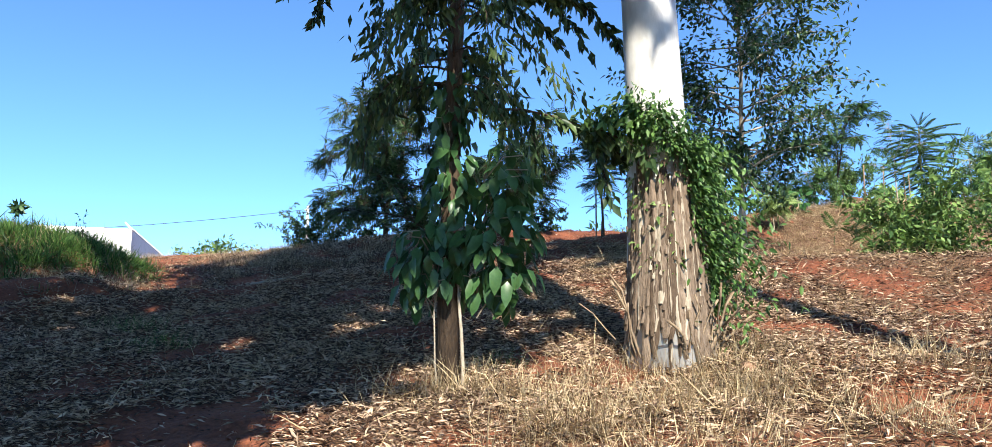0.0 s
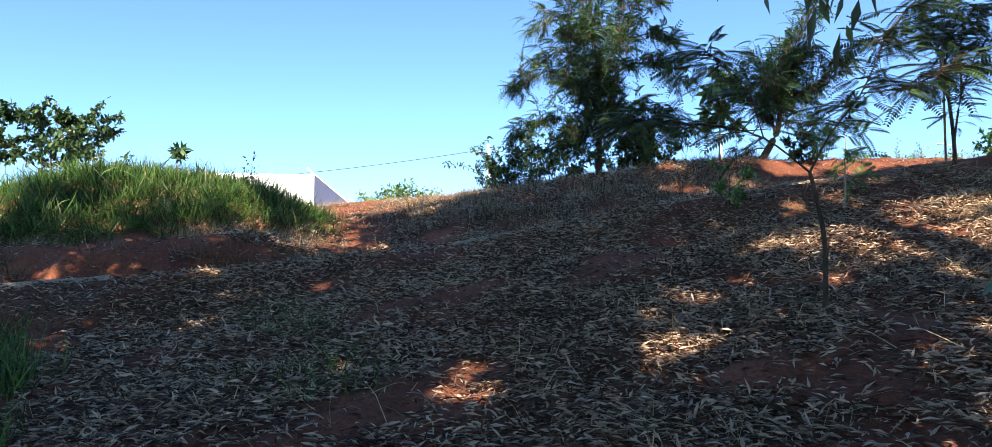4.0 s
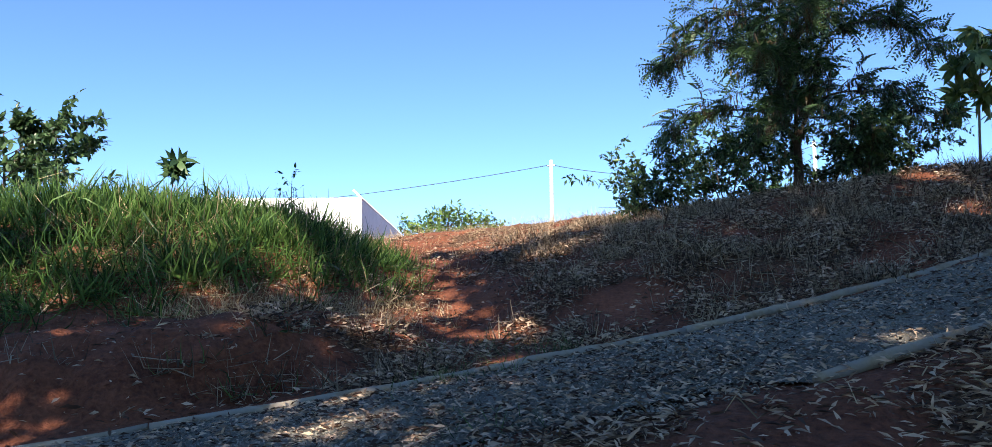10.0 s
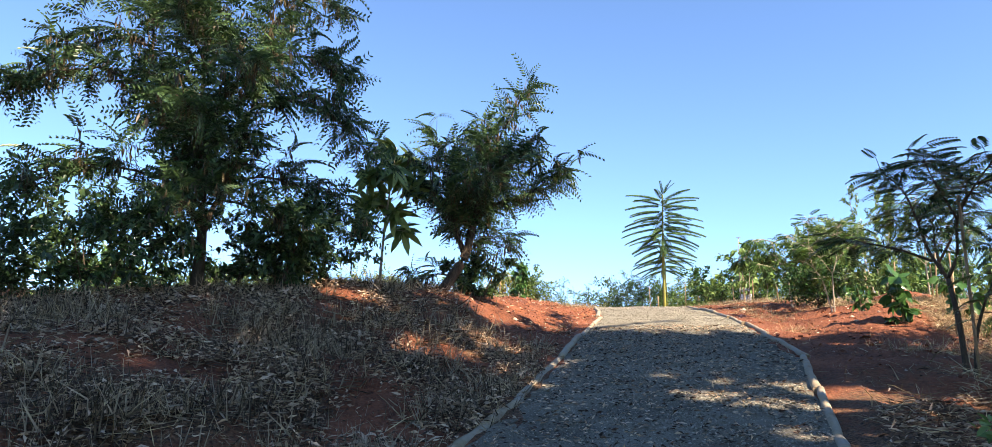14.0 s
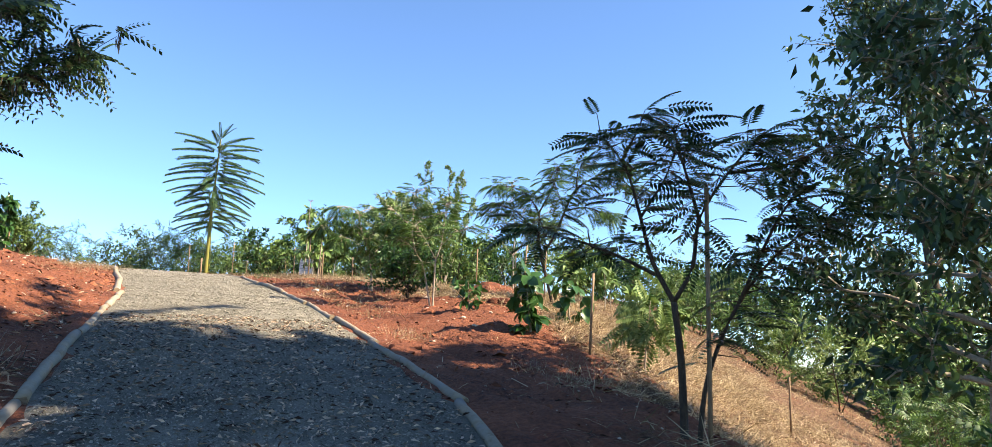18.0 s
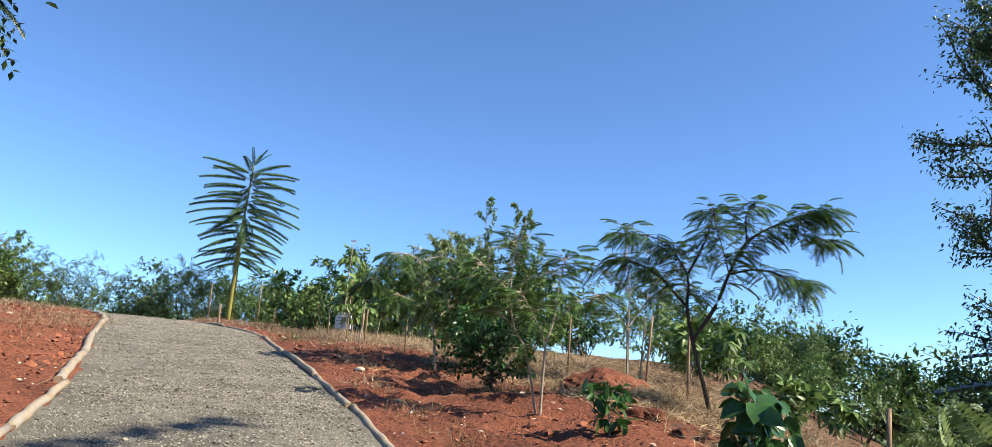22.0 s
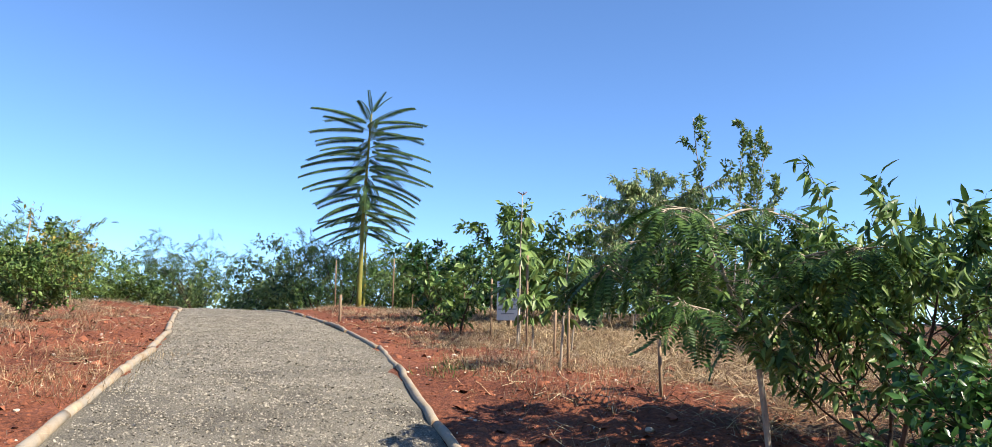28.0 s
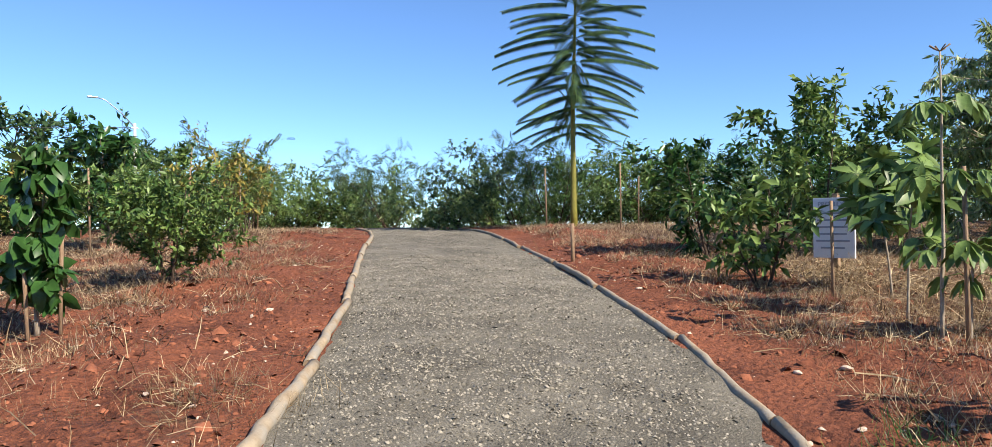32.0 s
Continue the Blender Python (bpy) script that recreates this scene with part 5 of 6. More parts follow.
for k, (x, y) in enumerate(HEDGE):
    dark = 9 <= k <= 11
    plant("shrub", x, y, (3.1 if dark else 2.6 if k > 8 else 1.75) * rng.uniform(0.85, 1.15), "tall leafy shrub in the row at the end of the path", "shrub", DROOPING if k % 2 else LEAFLET, (LEAF_DARK if dark else LEAF_MID if k % 3 else LEAF_FERN), (520 if k < 22 else 380) if k % 2 else (1800 if k < 22 else 1100), 0.27 if k % 2 else 0.18, 200 + k, BARK_DARK, 0.025, 28, 1.6, 0.03, 0.3, 0.55, 2, stems=4, stem_spread=0.7, droop=0.5, along=0.15, scatter=0.08, group="shrubs at the end of the path")
for k, ((x, y), (u, v)) in enumerate([*zip(HEDGE[9:19], HEDGE[10:20]), *zip(HEDGE[0:9], HEDGE[1:10]), *zip(HEDGE[22:34], HEDGE[23:35])]):
    plant("shrub", (x + u) / 2 + 1.0, (y + v) / 2 + 0.4, 1.1, "low leafy shrub at the foot of the row", "shrub", LEAFLET, LEAF_LIGHT if k % 3 == 0 else LEAF_MID, 1300, 0.15, 250 + k, BARK_DARK, 0.02, 20, 1.3, 0.02, 0.1, 0.25, 3, stems=4, stem_spread=0.8, along=0.1, group="shrubs at the end of the path")

# ---- left of the path at the top ----
plant("broadleaf_plant", 9.6, 34.5, 1.8, "young tree with big dark glossy drooping leaves", "tree", BROAD_WIDE, LEAF_GLOSS, 330, 0.19, 180, BARK_PALE, 0.022, 26, 0.26, 0.18, -0.3, 0.3, 1, droop=1.0, single=True)
plant("pod_bush", 11.35, 36.3, 1.35, "fine-leaved round green bush with yellow pods", "bush", LEAFLET, LEAF_MID, 5000, 0.09, 181, BARK_DARK, 0.018, 40, 0.85, 0.05, 0.2, 0.6, 3, low_short=0.2, along=0.2, stems=3, stem_spread=0.3)
plant("glossy_tree", 12.3, 41.7, 2.2, "dark glossy round young tree", "tree", BROAD, LEAF_GLOSS, 1000, 0.2, 182, BARK_DARK, 0.03, 20, 0.9, 0.15, 0.2, 0.6, 3)
for k, (x, y, h) in enumerate(((14.6, 41.6, 1.9), (15.8, 43.6, 2.0), (17.0, 45.8, 1.9), (14.0, 44.5, 2.2), (10.5, 44.5, 1.5), (8.0, 42.0, 1.3), (6.4, 39.5, 1.2))):
    plant("pod_bush", x, y, h, "yellowing bush with hanging pods", "bush", FEATHER if k % 2 else LEAFLET, LEAF_YELLOW if k % 2 == 0 else LEAF_MID, 420 if k % 2 else 900, 0.22 if k % 2 else 0.12, 185 + k, BARK_DARK, 0.025, 18, 1.1, 0.12, 0.4, 0.8, 3, stems=3, stem_spread=0.4, group="yellowing bushes")
for k, (x, y, h, rc) in enumerate(((24, 112, 10, 7), (32, 115, 9, 7), (40, 118, 8, 7), (15, 108, 8, 6), (50, 116, 7, 6), (6, 105, 8, 6), (-26, 70, 5, 2.4), (-23, 71, 4, 2.2), (-30, 74, 4.5, 2.4), (-9, 75, 4, 2.2), (-5, 72, 4, 2.0), (62, 108, 7, 6), (75, 100, 7, 6))):
    plant("far_tree", x, y, h * (1.3 if k < 6 else 1), "round dark green tree on the horizon", "tree", LEAFLET, LEAF_DARK if k < 6 else LEAF_MID, 1500, 0.9 if rc > 4 else 0.45, 220 + k, BARK_DARK, 0.2, 26, rc, 0.1, 0.2, 0.5, 2, group="trees on the horizon", scatter=0.25)


# ---- the tall tree with tiers of fronds ----
def tiered_tree(x, y, h, tiers, reach, first, seed, label, thick=0.1, per=7):
    rng = np.random.default_rng(seed)
    ob = thing("tiered_tree", x, y, float(height(x, y)), label, "tree")
    trunk = bent((0, 0, -0.1), (0.015, 0.02, 1), h, rng, 0, 0.012, 12)
    piece("trunk", *tube(trunk, thick * np.linspace(1, 0.3, 12), 12), BARK_GREEN, ob, smooth=True)
    long_frond = frond(30, 0.1, 0.036, 0.26, 0.8, 0.6)
    for i in range(tiers):
        u = first + (1 - first) * i / (tiers - 1)
        p, _ = on_line(trunk, np.array([u]))
        up = -0.06 + 0.5 * (i / (tiers - 1)) ** 2.5 + (1.4 if i == tiers - 1 else 0)
        ln = reach * (0.88 + 0.2 * math.sin(i / (tiers - 1) * 3.1)) * (0.55 if i == tiers - 1 else 1)
        for q in range(per if i < tiers - 1 else 4):
            a = q * 6.283 / per + i * 0.9 + rng.normal(0, 0.12)
            d = np.array([(math.cos(a), math.sin(a), up + rng.normal(0, 0.06))])
            piece("frond", *spread(long_frond, p, d, np.array([ln * rng.uniform(0.85, 1.08)]), rng, 0.08), LEAF_DARK, ob)


tiered_tree(22.95, 39.92, 6.45, 12, 1.95, 0.5, 300, "tall slim yellow-green tree with tiers of long feathery fronds", 0.085, 6)
tiered_tree(25.0, 41.6, 3.6, 4, 1.6, 0.8, 301, "young slim tree with a crown of long feathery fronds", 0.06)

# ---- buildings, poles, cables ----
hs = thing("house", -17.6, 36.2, 5.2, "white plastered building with a raised sloping parapet", "house", turn=16)
part("wall", box(9, 14, 2.4, pose(-4.5, 7, 1.0), 0.02), WALL, hs)
part("coping", box(0.5, 13.9, 0.08, pose(-0.19, 7.0, 2.42, 0, 48, 0), 0.02), WALL, hs, "sloping white coping along the side wall")
part("parapet", box(8.6, 0.14, 0.22, pose(-4.4, 0.2, 2.2), 0.02), WALL, hs)
part("window", box(0.5, 0.06, 0.75, pose(-2.9, -0.01, 1.45), 0.01), CONCRETE, hs, "grey shuttered opening")


def lamp_post(x, y, h, arm, turn, label):
    z = float(height(x, y))
    ob = thing("utility_pole", x, y, z, label, "pole", turn=turn)
    piece("pole", *tube([(0, 0, -0.3), (0, 0, h * 0.5), (0, 0, h)], [0.16, 0.13, 0.1], 10), CONCRETE, ob, smooth=True)
    if arm:
        piece("lamp_arm", *tube([(0, 0, h - 0.3), (-0.9, 0, h + 0.7), (-2.0, 0, h + 1.6), (-2.6, 0, h + 1.75)], [0.04] * 4, 6), METAL, ob, smooth=True)
        part("lamp_head", box(0.7, 0.25, 0.12, pose(-2.9, 0, h + 1.75), 0.04), METAL, ob)
    part("bracket", box(0.5, 0.1, 0.1, pose(0, 0, h - 0.35), 0.02), METAL, ob)
    return np.array((x, y, z + h - 0.3))


def wire(a, b, sag, r=0.02):
    u = np.linspace(0, 1, 25)[:, None]
    line = a + (b - a) * u - np.array((0, 0, 1.0)) * sag * 4 * u * (1 - u)
    m = line[12].copy()
    ob = thing("power_cable", *m, "thin black power cable strung between poles", "cable")
    piece("cable", *tube(line - m, np.full(25, r), 5), CABLE, ob)


p1 = lamp_post(-14.1, 55.8, 6.1, False, 0, "pale concrete utility pole")
p0 = lamp_post(-62, 50.0, 7.0, False, 0, "pale concrete utility pole")
p2 = lamp_post(2, 62.0, 6.6, False, 0, "pale concrete utility pole")
p3 = lamp_post(28.0, 88.0, 9.2, True, -5, "concrete street light with a curved arm")
wire(p0, p1, 1.3)
wire(p1, p2, 1.2)
wire(p3 + np.array((-45, 12, 0.2)), p3, 0.8)
fh = thing("farm_house", 20.5, 96, 7.6, "low house with a brown tiled roof", "house", turn=-10)
part("wall", box(7, 5, 2.6, pose(0, 0, 1.2), 0.02), ROCK, fh)
part("roof", box(7.6, 5.6, 0.25, pose(0, 0, 2.7, 9, 0, 0), 0.03), ROOF, fh)

# ---- sign, stakes, posts ----
def info_sign(x, y, turn):
    ob = thing("information_sign", x, y, float(lie(x, y)), "white information board with grey lettering on a wooden post", "sign", turn=turn)
    part("post", box(0.07, 0.07, 1.05, pose(0, 0.05, 0.44), 0.006), WOOD, ob)
    part("board", box(0.52, 0.03, 0.74, pose(0, 0, 0.54), 0.004), SIGN_WHITE, ob)
    letters = bpy.data.curves.new("heading", "FONT")
    letters.body, letters.size, letters.extrude, letters.align_x, letters.align_y = "PROIBIDO", 0.082, 0.001, "CENTER", "CENTER"
    source = bpy.data.objects.new("heading", letters)
    heading = new("heading", bpy.data.meshes.new_from_object(source))
    bpy.data.objects.remove(source)
    heading.data.materials.append(SIGN_INK)
    heading.parent, heading.matrix_basis = ob, pose(-0.01, -0.019, 0.83, 90, 0, 0)
    tagged(heading, "dark heading letters")
    for k, w in enumerate((0.42, 0.40, 0.44, 0.36, 0.42, 0.30)):
        part("text_line", box(w, 0.004, 0.022, pose(-0.01, -0.017, 0.72 - k * 0.085), 0), SIGN_INK, ob, "grey line of small text")


info_sign(17.4, 31.0, -94)


def stake(x, y, h, r=0.018, lean_=(0, 0), label="thin weathered wooden stake beside a sapling"):
    ob = thing("stake", x, y, float(lie(x, y)), label, "stake", "planting stakes")
    piece("shaft", *tube([(0, 0, -0.1), (lean_[0] * h * 0.5, lean_[1] * h * 0.5, h * 0.5), (lean_[0] * h, lean_[1] * h, h)], [r, r * 0.95, r * 0.9], 7), WOOD, ob, smooth=True)


stake(16.4, 34.35, 0.55, 0.03, label="short dark wooden marker post beside the path")
for x, y, h in ((13.75, 28.06, 0.6), (12.0, 26.0, 0.6), (5.83, 18.9, 1.0), (2.3, 17.2, 1.9), (14.25, 28.75, 1.3), (12.85, 27.4, 0.8), (9.75, 34.4, 1.1), (9.5, 34.35, 0.7), (11.9, 41.3, 1.5), (13.4, 41.0, 1.9), (15.2, 42.6, 1.7), (21.6, 37.4, 1.5), (24.2, 38.8, 1.3), (25.4, 37.6, 1.3), (24.7, 38.2, 1.2), (21.9, 39.9, 1.5), (10.35, 20.85, 1.1), (12.15, 22.05, 0.9), (11.3, 21.6, 1.1), (13.0, 23.3, 1.0), (14.8, 25.0, 0.9), (15.9, 30.4, 1.0), (9.2, 16.6, 0.9), (18.9, 28.6, 1.3), (7.4, 41.5, 1.2), (5.0, 38.5, 1.1), (17.5, 46.5, 1.4)):
    stake(x, y, h, lean_=(rng.normal(0, 0.03), rng.normal(0, 0.03)))


def boulder(x, y, size, seed, label="pale flat stone lying on the red soil"):
    rng = np.random.default_rng(seed)
    bm = bmesh.new()
    bmesh.ops.create_icosphere(bm, subdivisions=2, radius=0.5)
    for v in bm.verts:
        v.co = Vector((v.co.x * size, v.co.y * size * 0.7, v.co.z * size * 0.45)) * rng.uniform(0.85, 1.15)
    me = bpy.data.meshes.new("stone")
    bm.to_mesh(me)
    bm.free()
    me.materials.append(ROCK if "pale" in label else STONE_RED)
    ob = new("stone", me)
    ob.matrix_basis = pose(x, y, float(lie(x, y)) + size * 0.1, 0, 0, rng.uniform(0, 360))
    tagged(ob, label, "stone", "loose stones")


boulder(9.5, 25.3, 0.2, 1)
boulder(-6.06, 12.3, 0.2, 2, "reddish pointed stone in the leaf litter")
boulder(2.1, 6.4, 0.2, 3, "reddish flat stone in dry grass")
boulder(3.9, 11.2, 0.22, 4)
for k in range(40):
    q = rng.integers(station(3, 22), station(15, 36))
    o = rng.choice((-1, 1)) * rng.uniform(1.7, 3.8)
    boulder(*(LINE[q, :2] + left2[q] * o), rng.uniform(0.04, 0.1), 10 + k)


def earth_mound(x, y, w, h, seed):
    rng = np.random.default_rng(seed)
    bm = bmesh.new()
    bmesh.ops.create_icosphere(bm, subdivisions=4, radius=1.0)
    for v in bm.verts:
        k = 1 + 0.16 * math.sin(v.co.x * 5 + seed) * math.cos(v.co.y * 4) + rng.normal(0, 0.03)
        v.co = Vector((v.co.x * w, v.co.y * w * 0.7, v.co.z * h)) * k
    me = bpy.data.meshes.new("earth_mound")
    bm.to_mesh(me)
    bm.free()
    me.materials.append(SOIL)
    ob = new("earth_mound", me)
    ob.matrix_basis = pose(x, y, float(lie(x, y)) - 0.05, 0, 0, rng.uniform(0, 360))
    tagged(ob, "heap of dug red soil between the plants", "soil heap", "soil heaps")


earth_mound(10.6, 22.0, 0.7, 0.3, 2)
earth_mound(8.3, 21.0, 0.3, 0.13, 5)

# ---- litter, straw, grass ----
def sow(n, lo, hi, keep, rng):
    """Points on the ground in a rectangle, kept with the chance that keep gives."""
    x, y = rng.uniform(lo[0], hi[0], n), rng.uniform(lo[1], hi[1], n)
    d, _ = to_path(x, y)
    ok = (rng.uniform(0, 1, n) < keep(x, y, d)) & (np.abs(d) > 1.45)
    return np.column_stack([x[ok], y[ok], lie(x[ok], y[ok])])


def stuff(name, v, f, material, label, category):
    return tagged(new(name, fast_mesh(name, v, f, material)), label, category, kind="stuff")


CURL = (np.array([(0, 0, 0), (0.4, 0.16, 0.08), (0.45, 0, -0.03), (0.42, -0.16, 0.07), (1, 0.02, -0.12)]), np.array([(0, 2, 1), (0, 3, 2), (1, 2, 4), (2, 3, 4)]))
FOLD = (np.array([(0, 0, 0), (0.45, 0.105, 0.08), (1, 0.04, -0.05), (0.5, -0.085, 0.07)]), np.array([(0, 2, 1), (0, 3, 2)]))
BLADE = (np.array([(0, 0.5, 0), (0, -0.5, 0), (0.45, 0.4, 0.16), (0.45, -0.4, 0.16), (0.8, 0.25, 0.12), (0.8, -0.25, 0.12), (1, 0, 0)]) * np.array((1, 0.03, 1)), np.array([(0, 1, 3), (0, 3, 2), (2, 3, 5), (2, 5, 4), (4, 5, 6)]))
DRY_BLADE = (np.array([(0, 0.5, 0), (0, -0.5, 0), (0.5, 0.4, 0.17), (0.5, -0.4, 0.17), (1, 0, 0)]) * np.array((1, 0.03, 1)), np.array([(0, 1, 3), (0, 3, 2), (2, 3, 4)]))
STALK = (np.array([(0, 0.012, 0), (0, -0.012, 0), (0.55, 0.01, 0.1), (0.55, -0.01, 0.1), (1, 0, 0.02)]), np.array([(0, 1, 3), (0, 3, 2), (2, 3, 4)]))
rng = np.random.default_rng(21)
# fallen leaves
p = np.vstack([sow(150000, (-9, 0.5), (7, 17), lambda x, y, d: 0.1 + 0.8 * ease(0.15, 0.5, cover(x, y)), rng), sow(115000, (-7.5, 5), (4.5, 15.5), lambda x, y, d: ease(0.2, 0.55, cover(x, y)), rng), sow(60000, (-13, 14), (5, 27), lambda x, y, d: (d > 1.5) * (0.12 + 0.88 * ease(0.15, 0.55, cover(x, y))), rng), sow(30000, (0, 12), (14, 24), lambda x, y, d: 0.35 * cover(x, y), rng)])
n = len(p)
v, f = spread(FOLD, p + np.column_stack([np.zeros((n, 2)), rng.uniform(0.006, 0.05, n)]), np.column_stack([rng.normal(0, 1, (n, 2)), rng.normal(0, 0.25, n)]), 0.04 + 0.085 * rng.beta(1.5, 2, n), rng, 0.6)
stuff("fallen_leaves", v, f, LITTER, "dry brown fallen leaves strewn over the slope", "leaf litter")
p = np.vstack([on_path(11000, station(-8.7, 13.2), station(4.5, 23.2), rng), on_path(4000, station(-12, 10.6), ENTRY + 4, rng)])
entry = on_path(4500, station(-12, 10.6), ENTRY + 2, rng)
p = np.vstack([p, entry[to_path(entry[:, 0], entry[:, 1])[0] < -0.1 + 0.4 * rng.normal(0, 1, len(entry))]])
v, f = spread(CURL, p + np.array((0, 0, 0.02)), np.column_stack([rng.normal(0, 1, (len(p), 2)), rng.normal(0, 0.2, len(p))]), rng.uniform(0.03, 0.075, len(p)), rng, 0.6)
stuff("fallen_leaves", v, f, LITTER, "dry leaves blown onto the gravel", "leaf litter")
bank_leaves = sow(110000, (-10, 14), (4.5, 25), lambda x, y, d: ease(-0.35, 0.25, rough(x, y, 1.7, 1.0)) * (d > 1.5) * (d < 9) * (0.12 + 0.88 * ease(0.1, 0.5, cover(x, y))) * (1 - 0.85 * ease(-2.5, 0.5, x)), rng)
n = len(bank_leaves)
v, f = spread(CURL, bank_leaves + np.column_stack([np.zeros((n, 2)), rng.uniform(0.015, 0.11, n)]), np.column_stack([rng.normal(0, 1, (n, 2)), rng.normal(0, 0.3, n)]), 0.045 + 0.07 * rng.beta(1.5, 2, n), rng, 0.7)
stuff("fallen_leaves", v, f, LITTER, "dry curled leaves caught in the dead grass of the bank", "leaf litter")
# lying straw
p = np.vstack([sow(56000, (-9, 0.5), (8, 17), lambda x, y, d: 0.8 * cover(x, y) * (0.35 + 0.65 * ease(-1.5, 1.5, x)), rng), sow(24000, (-13, 16), (5, 29), lambda x, y, d: 0.9 * cover(x, y), rng), sow(42000, (2, 14), (24, 36), lambda x, y, d: (0.05 + 0.9 * cover(x, y)) * (d < 0), rng), sow(60000, (8, 17), (18, 32), lambda x, y, d: 0.95 * cover(x, y) * (d < -2.6), rng), sow(50000, (1.5, 13), (13, 22), lambda x, y, d: 0.95 * cover(x, y) * (d < -2.6), rng), sow(26000, (4, 28), (18, 46), lambda x, y, d: (0.03 + 0.8 * cover(x, y)) * (d > 0), rng)])
n = len(p)
v, f = spread(STALK, p + np.column_stack([np.zeros((n, 2)), rng.uniform(0.005, 0.05, n)]), np.column_stack([rng.normal(0, 1, (n, 2)), np.abs(rng.normal(0, 0.3, n))]), 0.1 + 0.28 * rng.beta(1.2, 2.2, n), rng, 0.5)
stuff("straw", v, f, STRAW, "pale dry straw lying over the ground", "straw")


def tuft(pos, per, ln, lean_, material, name, label, category, rng, width=1.0):
    """Tufts of arching blades at the points."""
    p = np.repeat(pos, per, 0)
    n = len(p)
    a = rng.uniform(0, 6.28, n)
    p = p + np.column_stack([rng.normal(0, 0.06, (n, 2)), np.full(n, -0.01)])
    w = np.column_stack([np.cos(a) * lean_, np.sin(a) * lean_, rng.uniform(0.5, 1.2, n)])
    shape = ((BLADE if material is GRASS else DRY_BLADE)[0] * np.array((1, width, -2.3)), (BLADE if material is GRASS else DRY_BLADE)[1])
    v, f = spread(shape, p, w, ln * rng.uniform(0.5, 1.2, n), rng, 0.35)
    stuff(name, v, f, material, label, category)


mound = lambda x, y: hump(x, y, -14.6, 18.6, 4.3, 3.3, 40) + 0.55 * hump(x, y, -10.9, 19.6, 1.1, 1.7, 0)
face = lambda x, y: hump(x, y, -10.0, 17.2, 0.9, 0.8, 0) + 0.8 * hump(x, y, -8.9, 18.4, 0.8, 1.2, 0) + 0.7 * hump(x, y, -12.4, 15.6, 0.35, 0.5, 0)
tuft(sow(17000, (-24, 12), (-8, 27), lambda x, y, d: (d > 2.05) * ease(0.16, 0.5, mound(x, y) + 0.12 * rough(x, y, 2, 1.0)) * (1 - 0.9 * ease(0.45, 0.85, face(x, y))), rng), 9, 0.5, 1.2, GRASS, "tall_grass", "lush green tall grass on the mound", "grass", rng, 1.5)
tuft(sow(5000, (-24, 12), (-8, 27), lambda x, y, d: (d > 2.1) * ease(0.16, 0.5, mound(x, y)) * (1 - 0.8 * ease(0.45, 0.85, face(x, y))) * ease(-0.2, 0.5, rough(x, y, 1.8, 1.0)), rng), 8, 0.66, 0.9, GRASS, "tall_grass", "taller green grass clumps on the mound", "grass", rng, 1.4)
tuft(sow(2600, (-24, 12), (-8, 27), lambda x, y, d: 0.6 * ease(0.12, 0.5, mound(x, y)), rng), 6, 0.6, 0.8, STRAW, "dry_grass", "dry stalks among the green grass", "grass", rng, 0.6)
tuft(sow(2200, (-9, 5), (-4.6, 11), lambda x, y, d: ease(0.35, 0.7, hump(x, y, -5.75, 7.6, 0.55, 0.6, 0) + hump(x, y, -6.7, 8.8, 0.6, 0.7, 0) + hump(x, y, -7.7, 9.8, 0.6, 0.6, 0)), rng), 13, 0.46, 0.6, GRASS, "tall_grass", "green grass clump beside the slope", "grass", rng)
for k, (x, y, r, n) in enumerate(((-4.3, 9.4, 0.35, 22), (-4.9, 10.6, 0.4, 24), (-3.9, 9.0, 0.25, 12), (-7.1, 15.9, 0.5, 20), (-6.6, 16.9, 0.4, 14), (0.2, 2.8, 0.2, 8), (-7.6, 17.4, 0.5, 20), (0.1, 7.2, 0.2, 10), (11.9, 28.4, 0.25, 12), (18.0, 33.8, 0.4, 14), (-6.35, 14.05, 0.2, 14), (-5.6, 11.2, 0.35, 16))):
    q = np.column_stack([rng.normal(x, r * 0.6, n), rng.normal(y, r * 0.6, n)])
    tuft(np.column_stack([q, lie(q[:, 0], q[:, 1])]), 9, 0.22, 0.8, GRASS, "grass_patch", "small patch of thin green grass", "grass", rng)
dry = np.vstack([sow(1000, (-11, 16), (1, 25), lambda x, y, d: 0.8 * ease(0.4, 0.85, cover(x, y)) * (d > 0), rng), sow(900, (-3, 2), (6, 13), lambda x, y, d: ease(0.55, 0.9, cover(x, y)), rng), sow(1500, (-13, 13), (-8, 22), lambda x, y, d: 0.6 * (d > 2.3) * ease(0.3, 0.8, face(x, y) + 0.3 * rough(x, y, 1.5, 1.0)), rng), sow(800, (-17, 8), (-8, 18), lambda x, y, d: 0.5 * (d > 1.6) * (d < 2.0) * ease(-0.1, 0.4, rough(x, y, 1.9, 1.0)), rng)])
tuft(dry, 13, 0.36, 1.3, STRAW, "dry_grass", "dry yellow grass tufts on the bank", "grass", rng, 0.7)
bank = sow(2600, (-9.5, 15.5), (4.5, 26), lambda x, y, d: (d > 1.6) * ease(0.35, 0.7, cover(x, y) + 0.45 * rough(x, y, 1.4, 1.0)) * (1 - 0.85 * ease(-1.0, 1.5, x) * (1 - ease(2.8, 4.2, d))), rng)
tuft(bank, 24, 0.4, 1.3, DEAD_GRASS, "dry_grass", "bent grey-yellow dead grass matted over the bank", "grass", rng, 1.25)
